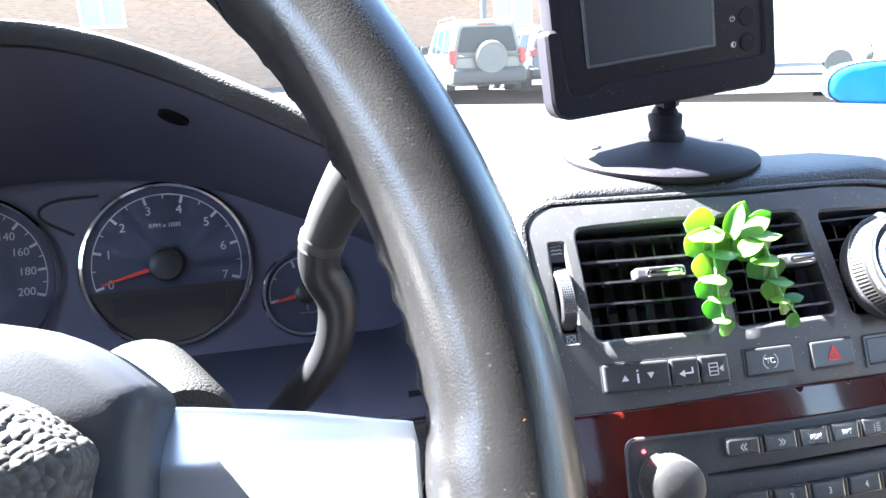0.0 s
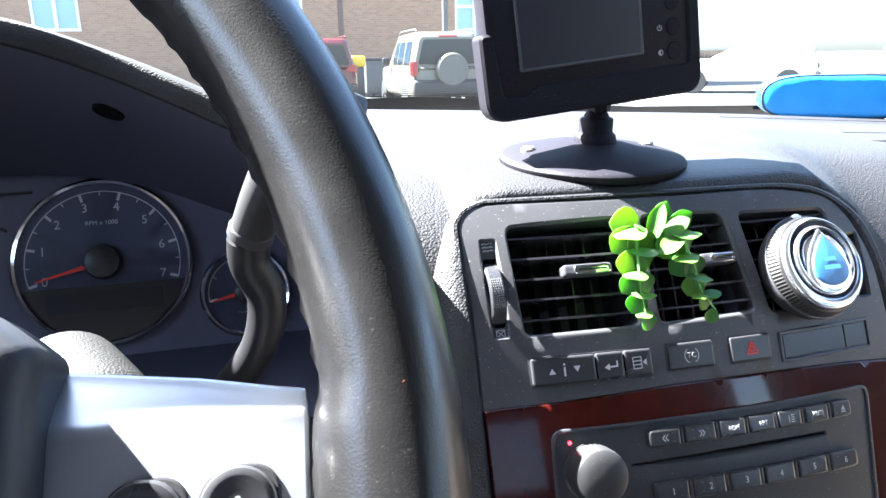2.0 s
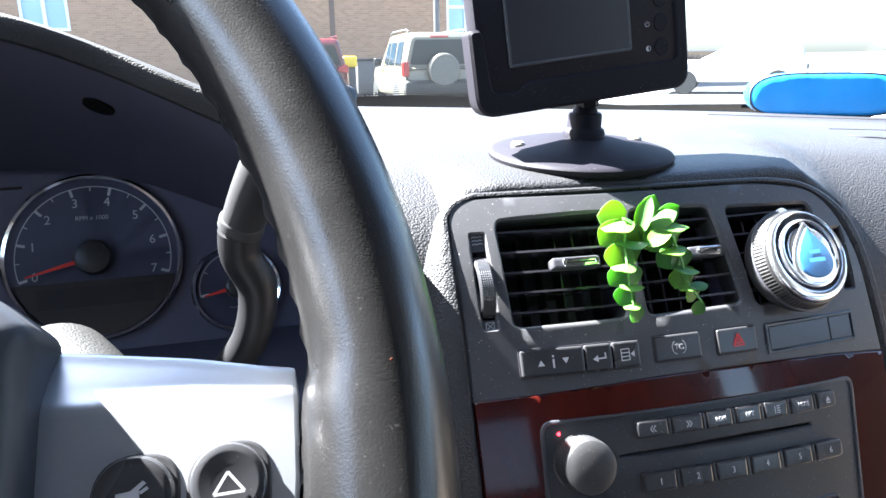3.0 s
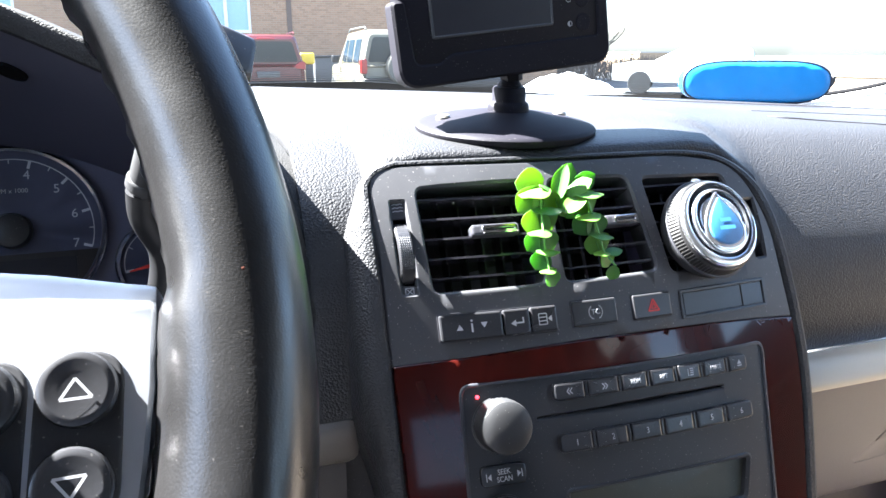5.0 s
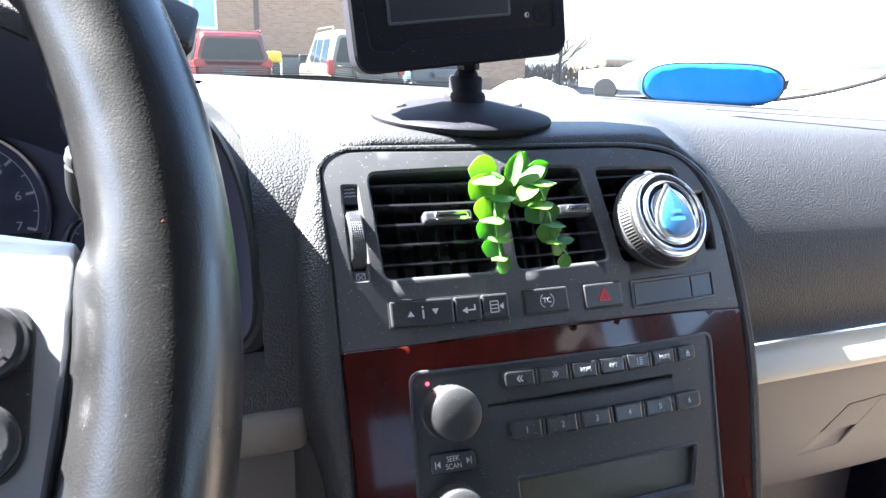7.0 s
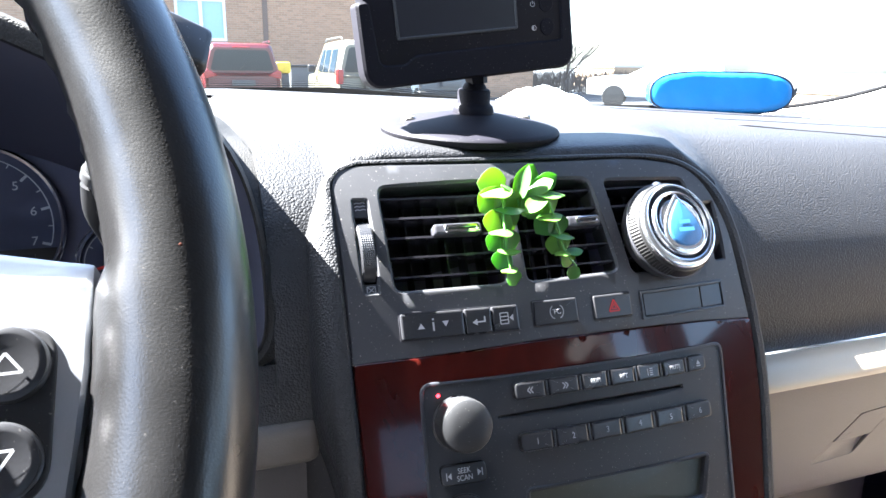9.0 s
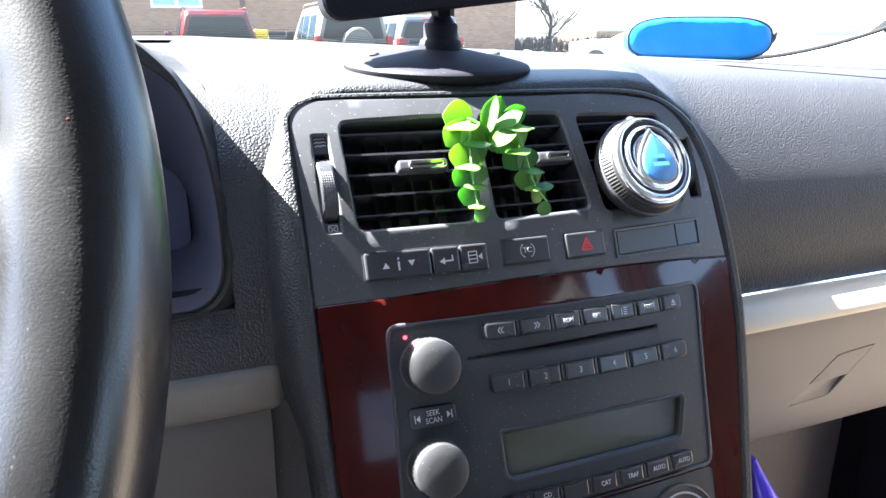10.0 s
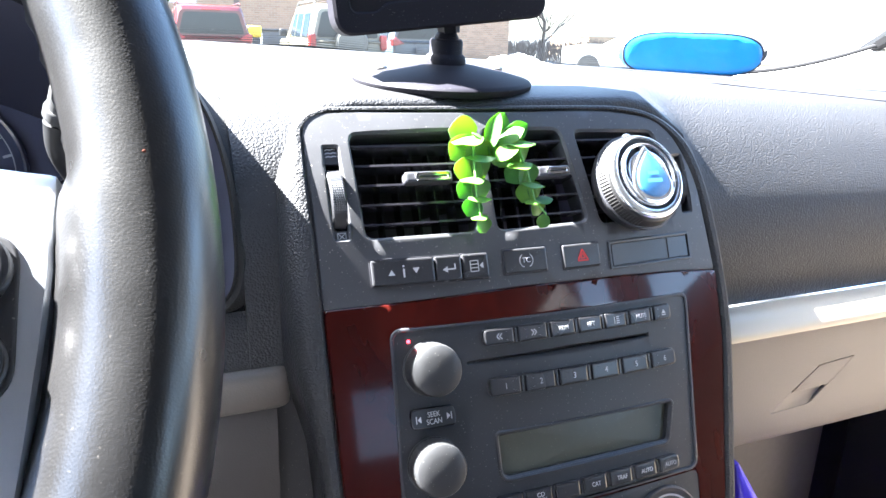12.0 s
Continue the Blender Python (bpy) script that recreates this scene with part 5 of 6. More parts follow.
# ---------- loose things in the car ----------
def gps():
    mt = thing("dash_mount", "round black dashboard mount with a ball joint", "mount")
    c = Vector((0.2345, 0.139, 1.1695))
    base = Matrix.Translation(c) @ pose(0, 0, 0, 4, 0, 0)
    disc = base @ pose(-0.002, 0, 0)
    bm = bmnew()
    revolve(bm, [(0.0570, -0.002), (0.0590, 0.0005), (0.0592, 0.0024), (0.0584, 0.0036), (0.0560, 0.0046), (0.043, 0.0078), (0.025, 0.0108), (0.017, 0.0122), (0.002, 0.0126)], disc, 72)
    part("base_disc", bm, GPS_BODY, mt, "low domed black disc")
    for s in (-1, 1):
        bm = bmnew()
        revolve(bm, [(0.0046, -0.002), (0.0046, 0.0010), (0.0036, 0.0022), (0.0010, 0.0026)], disc @ pose(s * 0.0415, 0.004, 0.0080), 14)
        part("screw", bm, surface("zinc", (0.22, 0.21, 0.19), 0.45, metal=0.6), mt, "small bright screw")
    bm = bmnew()
    revolve(bm, [(0.0136, 0.0115), (0.0134, 0.0150), (0.0126, 0.0172), (0.0112, 0.0182), (0.0108, 0.0190), (0.0108, 0.0262), (0.0100, 0.0276), (0.0080, 0.0280)], base, 32)
    part("socket", bm, GPS_BODY, mt, "black ball socket")
    bm = bmnew()
    revolve(bm, [(0.0082, 0.0270), (0.0078, 0.0292), (0.0062, 0.0316), (0.0036, 0.0330), (0.0033, 0.0345), (0.0033, 0.0400)], base, 24)
    part("ball", bm, GPS_BODY, mt, "black ball joint")
    dv = thing("satnav", "dark satellite navigator with a blank screen in a cradle", "navigation device")
    m = Matrix.Translation((0.2293, 0.1247, 1.2087)) @ pose(0, 0, 0, 88.2, 0, 0) @ pose(0, 0, 0, 0, 0, 6.5)
    W, H, D = 0.0678, 0.096, 0.020
    body = rrect(-W, 0.0, W, H, 0.008, 6)
    bm = bmnew()
    rings = []
    for o, l in ((-0.004, -D), (-0.001, -D + 0.003), (0.0, -D + 0.008), (0.0, -0.003), (-0.0012, -0.0008), (-0.003, 0.0)):
        rings.append([m @ Vector((p.x, p.y, l)) for p in offset_outline(body, o)])
    loft(bm, rings, True, True)
    part("housing", bm, GPS_BODY, dv, "dark violet-black plastic housing")
    bm = bmnew()
    put = lambda x, y, l: m @ Vector((x, y, l + 0.0007))
    plate(bm, rrect(-0.0481, 0.0232, 0.0319, 0.0790, 0.0012), [rrect(-0.0472, 0.0241, 0.0310, 0.0781, 0.0008)], put, 0.003, 0.0005, 0.05)
    part("screen_frame", bm, PLASTIC, dv, "thin raised screen frame")
    bm = bmnew()
    slab(bm, rrect(-0.0477, 0.0236, 0.0315, 0.0786, 0.001), lambda x, y, l: m @ Vector((x, y, l)), 0.0004, 0.0002, 0.001)
    part("screen", bm, SCREEN, dv, "blank black screen", smooth=False)
    for y in (0.0223, 0.0369, 0.0515):
        bm = bmnew()
        o = [Vector((0.0534 + 0.0047 * math.cos(t), y + 0.0052 * math.sin(t))) for t in (2 * math.pi * k / 24 for k in range(24))]
        i_ = [Vector((0.0534 + 0.0037 * math.cos(t), y + 0.0040 * math.sin(t))) for t in (2 * math.pi * k / 24 for k in range(24))]
        plate(bm, o, [i_], lambda x, yy, l: m @ Vector((x, yy, l + 0.0005)), 0.002, 0.0003, 0.05)
        part("button_ring", bm, GPS_BODY, dv)
        bm = bmnew()
        slab(bm, i_, lambda x, yy, l: m @ Vector((x, yy, l)), 0.0005, 0.0003, 0.001)
        part("button", bm, GPS_BODY, dv, "round black button")
    poly_print(arc(0.0437, 0.0369, 0.0015, 120, 420, 0.0004) + [bar(0.0437, 0.0369, 0.0437, 0.0388, 0.0004)], m, INK, dv, "power_symbol", 0.0004)
    poly_print(arc(0.0437, 0.0223, 0.0015, 0, 360, 0.0004, 14) + [[(0.0437, 0.0208), (0.0425, 0.0213), (0.0422, 0.0223), (0.0425, 0.0233), (0.0437, 0.0238)]], m, INK, dv, "contrast_symbol", 0.0004)
    # cradle: a shell round the foot of the device
    bm = bmnew()
    X = W + 0.0022
    q = rpoly([(-X, 0.045), (-X, -0.0028), (X, -0.0028), (X, 0.052), (W - 0.0035, 0.052), (W - 0.0035, 0.0125), (0.043, 0.0128), (-0.038, 0.0122), (-0.045, 0.0072), (-W + 0.006, 0.0080), (-W + 0.0035, 0.045)], [0.002, 0.011, 0.010, 0.002, 0.002, 0.004, 0.004, 0.003, 0.003, 0.006, 0.002], 6)
    q = list(reversed(q))
    plate(bm, q, [], lambda x, y, l: m @ Vector((x, y, l + 0.0012)), 0.015, 0.0016, 0.05)
    part("cradle", bm, GPS_BODY, dv, "black plastic cradle")
    bm = bmnew()
    tube(bm, [m @ Vector((0.0055, -0.0085, -0.0115)), m @ Vector((0.0055, -0.0045, -0.0115)), m @ Vector((0.0055, 0.0, -0.011))], [0.0070, 0.0074, 0.0080], 6)
    part("neck", bm, GPS_BODY, dv, "short cradle neck")


def leaf_mesh(bm, m, length, width, arch=0.2, cup=0.2, back=0.0005):
    """One broad leaf with a blunt point, along m's x axis with its face along z: arched lengthwise, cupped across (negative: edges hang)."""
    nu, nv = 9, 6
    sheets = []
    for side in (0, 1):
        grid = []
        for i in range(nu + 1):
            u = i / nu
            w = 0.5 * width * (0.14 + 0.86 * math.sin(math.pi * min(0.5, 0.08 + u * 0.85)) ** 0.8) * (1.0 if u < 0.55 else max(0.02, 1 - ((u - 0.55) / 0.45) ** 2.1))
            row = []
            for j in range(nv + 1):
                v = -1 + 2 * j / nv
                lip = 0.04 * length * max(0.0, abs(v) - 0.7)
                h = arch * length * (0.25 - (u - 0.5) ** 2) + cup * width * v * v * (w / (0.5 * width)) ** 2 + lip
                row.append(bm.verts.new(m @ Vector((u * length, v * w, h - side * back))))
            grid.append(row)
        for a, b in zip(grid, grid[1:]):
            for j in range(nv):
                q = (a[j], a[j + 1], b[j + 1], b[j])
                bm.faces.new(q if side == 0 else q[::-1])
        sheets.append([r[0] for r in grid] + grid[-1][1:] + [r[-1] for r in reversed(grid[:-1])] + list(reversed(grid[0][1:-1])))
    a, b = sheets
    for k in range(len(a)):
        n = (k + 1) % len(a)
        bm.faces.new((a[k], b[k], b[n], a[n]))


def vine():
    """Two trailing strands; at each node one leaf lies flat like a cap, others hang under it and face the cabin."""
    rnd = random.Random(4)
    v = thing("artificial_vine", "bright green artificial trailing vine clipped in the air vent", "artificial plant")
    left = [(0.2235, 1.1340), (0.2150, 1.1355), (0.2133, 1.1262), (0.2120, 1.1160), (0.2115, 1.1072), (0.2122, 1.0986)]
    right = [(0.2255, 1.1350), (0.2375, 1.1328), (0.2420, 1.1222), (0.2438, 1.1130), (0.2455, 1.1048), (0.2510, 1.0978)]

    def leaf(p, along, face, length, width, arch=0.2, cup=0.2):
        x = Vector(along).normalized()
        z = Vector(face)
        z = (z - x * z.dot(x)).normalized()
        m = Matrix((x, z.cross(x), z)).transposed().to_4x4()
        m.translation = p
        bm = bmnew()
        leaf_mesh(bm, m, length, width, arch, cup)
        part("leaf", bm, LEAF, v)

    for side, chain in ((-1, left), (1, right)):
        nodes = [on_stack(x, z, 0.012 if k == 0 else 0.021 - 0.0004 * k) for k, (x, z) in enumerate(chain)]
        pts = spline(nodes, 8)
        bm = bmnew()
        tube(bm, pts, [0.0009 - 0.0004 * i / len(pts) for i in range(len(pts))], 8)
        part("stem", bm, STEM, v, "thin green stem")
        for k, p in enumerate(nodes[1:]):
            s = -1 if (k + (side > 0)) % 2 == 0 else 1
            big = (0.0198 if side < 0 else 0.0180) - 0.0024 * k
            jit = lambda a: rnd.uniform(-a, a)
            last = k == 4
            if not (last and side > 0):
                # cap leaf: flat, its edges hanging, lit from above
                leaf(p + Vector((-s * 0.0042, 0.003, 0.0004)), (s * 0.93, -0.40 + jit(0.1), -0.10 + jit(0.08)), (jit(0.08), -0.02, 1.0), big * 1.02, big * 0.86, 0.25, -0.16)
            # hanging leaf on the other side of the stem
            leaf(p + Vector((0, 0.0006, -0.0004)), (-s * (0.40 + jit(0.1)), 0.04, -0.92), (-s * 0.25 + jit(0.15), -1.0, 0.10 + jit(0.1)), big * (0.86 if not last else 0.95), big * 0.95, 0.12, 0.10)
            if k < 3:
                leaf(p + Vector((0, 0.0016, -0.0008)), (s * (0.62 + jit(0.1)), 0.12, -0.72), (s * 0.35, -1.0, 0.05), big * 0.84, big * 0.82, 0.12, 0.12)
            if side > 0 and k == 3:
                leaf(p, (0.95, -0.1, 0.02), (0.05, -0.55, 1.0), 0.0105, 0.0066, 0.15, -0.1)
    # crown of larger leaves where both strands leave the clip
    top = on_stack(0.2255, 1.1352, 0.0175)
    leaf(on_stack(0.2190, 1.1385, 0.016), (-0.96, 0.0, 0.16), (-0.1, -1.0, 0.22), 0.0172, 0.0180, -0.12, 0.14)
    leaf(top + Vector((0.0, 0.0, -0.0055)), (0.24, -0.05, 1.0), (-0.80, -0.62, 0.1), 0.0215, 0.0098, 0.05, 0.18)
    leaf(top + Vector((0.003, 0.003, 0.000)), (0.50, 0.10, 0.90), (0.0, -1.0, 0.2), 0.0165, 0.0120, 0.1, 0.1)
    leaf(top + Vector((0.003, -0.001, -0.001)), (0.90, -0.25, 0.42), (-0.25, -0.55, 0.8), 0.0178, 0.0115, 0.22, -0.12)
    leaf(top + Vector((0.009, 0.001, 0.000)), (0.86, 0.0, 0.46), (0.05, -1.0, 0.25), 0.0172, 0.0108, 0.1, 0.12)
    leaf(top + Vector((0.006, 0.004, -0.002)), (0.80, 0.1, -0.45), (0.2, -1.0, 0.1), 0.0150, 0.0125, 0.1, 0.12)
    leaf(top + Vector((-0.004, 0.004, -0.002)), (-0.70, 0.1, -0.55), (-0.1, -1.0, 0.1), 0.0150, 0.0130, 0.1, 0.12)
    leaf(top + Vector((0.001, 0.000, -0.001)), (0.36, -0.05, -0.92), (0.30, -1.0, 0.0), 0.0150, 0.0120, 0.1, 0.15)
    leaf(top + Vector((-0.003, 0.000, 0.001)), (-0.75, -0.35, 0.25), (-0.1, -0.5, 1.0), 0.0110, 0.0080, 0.2, -0.1)
    # one leaf turned to the sun in front of the right strand
    leaf(on_stack(0.2392, 1.1312, 0.0225), (-0.86, -0.16, -0.52), (-0.50, -0.62, 0.62), 0.0172, 0.0098, 0.15, 0.06)


FRESH = dict(x=0.3262, z=1.1132, lift=0.0155, rx=-4.8, ry=1.4, R=0.0268)


def freshener():
    f = thing("air_freshener", "round chrome and grey air freshener with a blue drop", "air freshener")
    R = FRESH["R"]
    m = stack_frame(FRESH["x"], FRESH["z"], FRESH["lift"]) @ pose(0, 0, 0, FRESH["rx"], FRESH["ry"], 0)

    def circle(r, h, rib=0.0, n=360, lo=120, hi=250):
        out = []
        for k in range(n):
            a = 2 * math.pi * k / n
            q = r + (rib if k % 4 < 2 and lo < math.degrees(a) < hi else 0.0)
            out.append(m @ Vector((q * math.cos(a), q * math.sin(a), h)))
        return out

    bm = bmnew()
    loft(bm, [circle(R * 0.7, -0.026), circle(R * 1.0, -0.019), circle(R * 1.10, -0.014), circle(R * 1.12, -0.0088)], True, True)
    part("clip_base", bm, PLASTIC_FLAT, f, "dark base behind the case")
    # barrel: thin bright flange, knurled flank, sloping shoulder
    bm = bmnew()
    loft(bm, [circle(R * 1.10, -0.0092), circle(R * 1.135, -0.0090), circle(R * 1.145, -0.0084), circle(R * 1.135, -0.0078), circle(R * 1.12, -0.0076)], True, True)
    part("flange", bm, PLASTIC, f, "thin dark flange")
    bm = bmnew()
    rows = [circle(R * 1.12, -0.0082)]
    for i in range(11):
        rows.append(circle(R * (1.105 - 0.005 * i), -0.0078 + 0.00062 * i, 0.00055 * (1 if i % 2 else 0.25)))
    rows += [circle(R * 1.05, -0.0012), circle(R * 1.02, -0.0006), circle(R * 0.9, -0.0006), circle(R * 0.05, -0.0006)]
    loft(bm, rows, True, True)
    part("case", bm, surface("freshener_grey", (0.011, 0.0105, 0.0105), 0.36, spec=0.4), f, "knurled grey metallic case")

    def swirl(ro, ri, h, oo, oi, base=-0.0008):
        """A round-topped ring between two eccentric circles: thin on one side, broad on the other."""
        bm = bmnew()
        rings = []
        for k in range(97):
            t = 2 * math.pi * k / 96
            c, sn = math.cos(t), math.sin(t)
            a, b = Vector((ro * c, ro * sn)) + Vector(oo), Vector((ri * c, ri * sn)) + Vector(oi)
            e = min(0.0013, (a - b).length * 0.42)
            d = (b - a).normalized()
            rings.append([m @ Vector((p.x, p.y, base + q)) for p, q in ((a, 0.0), (a, h * 0.35), (a + d * e * 0.25, h * 0.75), (a + d * e * 0.6, h * 0.94), (a + d * e, h), ((a + b) / 2, h * 1.05), (b - d * e, h), (b - d * e * 0.5, h * 0.9), (b, h * 0.4), (b, -0.0005))])
        loft(bm, rings, closed=False)
        return part("chrome_ring", bm, BRIGHT, f, "bright chrome ring")

    swirl(R * 1.0, R * 0.840, 0.0030, (0, 0), (0.0009, 0.0018))
    swirl(R * 0.765, R * 0.635, 0.0038, (0.0006, 0.0012), (0.0010, 0.0021))
    bm = bmnew()
    loft(bm, [circle(R * 0.83, -0.0004), circle(R * 0.60, -0.0002), circle(R * 0.05, -0.0002)], True, True)
    part("recess", bm, DEEP, f, "black recess between the rings")

    def drop(scale, low=0.0):
        out = []
        for k in range(44):
            t = 2 * math.pi * k / 44
            x = math.sin(t) * math.sin(t / 2) ** 1.05
            out.append(Vector((0.0012 + scale * 1.07 * x, 0.0016 + low + scale * math.cos(t))))
        return out

    bm = bmnew()
    core = m @ pose(0.0010, 0.0016, 0)
    revolve(bm, [(R * 0.565, -0.0006), (R * 0.565, 0.0018), (R * 0.55, 0.0026), (R * 0.50, 0.0029), (R * 0.05, 0.0029)], core, 64)
    part("core_disc", bm, BRIGHT, f, "bright chrome core")
    # drop-shaped holder: its lower half fills the inner ring
    bm = bmnew()
    slab(bm, drop(0.0186, -0.0006), lambda x, y, l: m @ Vector((x, y, l)), 0.0036, 0.0012, 0.001)
    part("drop_rim", bm, BRIGHT, f, "chrome drop outline")
    bm = bmnew()
    slab(bm, drop(0.0147, -0.0010), lambda x, y, l: m @ Vector((x, y, l + 0.0032)), 0.0014, 0.0008, 0.001, 0.0006)
    d = part("drop", bm, BLUE_GEL, f, "translucent blue drop")
    poly_print([bar(-0.0032, 0.0008, 0.0050, 0.0010, 0.0022), bar(-0.0048, -0.0040, 0.0068, -0.0038, 0.0024)], m, surface("pale_blue_print", (0.06, 0.22, 0.46), 0.3), d, "faded_print", 0.0054)
    bm = bmnew()
    revolve(bm, [(0.0036, -0.006), (0.0036, 0.0), (0.0030, 0.0025), (0.0016, 0.0036), (0.0002, 0.0040)], m @ pose(0.0005, R * 1.06, -0.009, -80, 0, 0), 20)
    part("stud", bm, surface("pale_plastic", (0.75, 0.75, 0.76), 0.2), f, "small pale stud")


def glasses_case():
    g = thing("glasses_case", "bright blue zipped glasses case on the dashboard", "glasses case")
    bm = bmnew()
    c = Vector((0.6605, 0.400, 1.1852))
    L, H, D = 0.0815, 0.0240, 0.026
    rot = pose(0, 0, 0, 0, 0, -26)

    def section(k, dy):
        out = []
        for j in range(56):
            a = 2 * math.pi * j / 56
            ca, sa = math.cos(a), math.sin(a)
            x = math.copysign(abs(ca) ** 0.50, ca) * (L - k * 0.014)
            z = math.copysign(abs(sa) ** 0.80, sa) * H * (1 - k * 0.32)
            out.append(c + rot @ Vector((x, dy, z)))
        return out

    loft(bm, [section(k, d) for k, d in ((1.0, -D), (0.7, -D * 0.99), (0.36, -D * 0.96), (0.12, -D * 0.90), (0.03, -D * 0.80), (0.0, -D * 0.72))], True, True)
    part("shell", bm, BLUE, g, "glossy blue front shell")
    bm = bmnew()
    loft(bm, [section(k, d) for k, d in ((0.0, -D * 0.62), (0.0, -D * 0.3), (0.0, D * 0.2), (0.15, D * 0.65), (0.55, D * 0.92), (1.0, D))], True, True)
    part("shell", bm, BLUE, g, "glossy blue rear shell")
    bm = bmnew()
    loop = section(0.05, -D * 0.87)
    tube(bm, loop + loop[:1], 0.0013, 8)
    part("zip", bm, surface("zip_grey", (0.012, 0.02, 0.035), 0.6, grain=600, relief=0.6), g, "dark piped zip round the edge")
    bm = bmnew()
    tube(bm, [c + rot @ Vector((L + 0.0005, -D * 0.7, -0.004)), c + rot @ Vector((L + 0.0030, -D * 0.7, 0.001)), c + rot @ Vector((L + 0.0030, -D * 0.7, 0.007))], 0.0026, 8)
    part("zip_pull", bm, GREY_TRIM, g, "grey zip pull")


def bag():
    b = thing("purple_bag", "shiny purple vinyl bag beside the centre stack", "bag")
    bm = bmnew()
    rings = []
    for z, x0, x1, y0, y1 in ((0.40, 0.40, 0.62, -0.20, 0.06), (0.60, 0.395, 0.60, -0.19, 0.05), (0.75, 0.392, 0.54, -0.14, 0.04), (0.83, 0.390, 0.468, -0.07, 0.035), (0.88, 0.389, 0.428, -0.035, 0.03), (0.912, 0.388, 0.404, -0.02, 0.02), (0.934, 0.3875, 0.3915, -0.008, 0.01)):
        loop = rrect(x0, y0, x1, y1, 0.03, 5)
        rings.append([(p.x + 0.003 * noise.noise((p.x * 20, p.y * 20, z * 14)), p.y + 0.008 * noise.noise((p.y * 20, z * 16, 3)), z) for p in loop])
    loft(bm, rings, True, True)
    part("body", bm, PURPLE, b, "creased purple vinyl")


# ---------- outside ----------
def outside():
    bm = bmnew()
    loft(bm, [[(x, y, 0) for x in (-400, -40, 0, 40, 400)] for y in (-400, -20, 0, 20, 60, 900)], closed=False)
    ob = part("ground", bm, ASPHALT)
    tagged(ob, "grey asphalt car park reaching to the horizon", "ground", kind="structure")


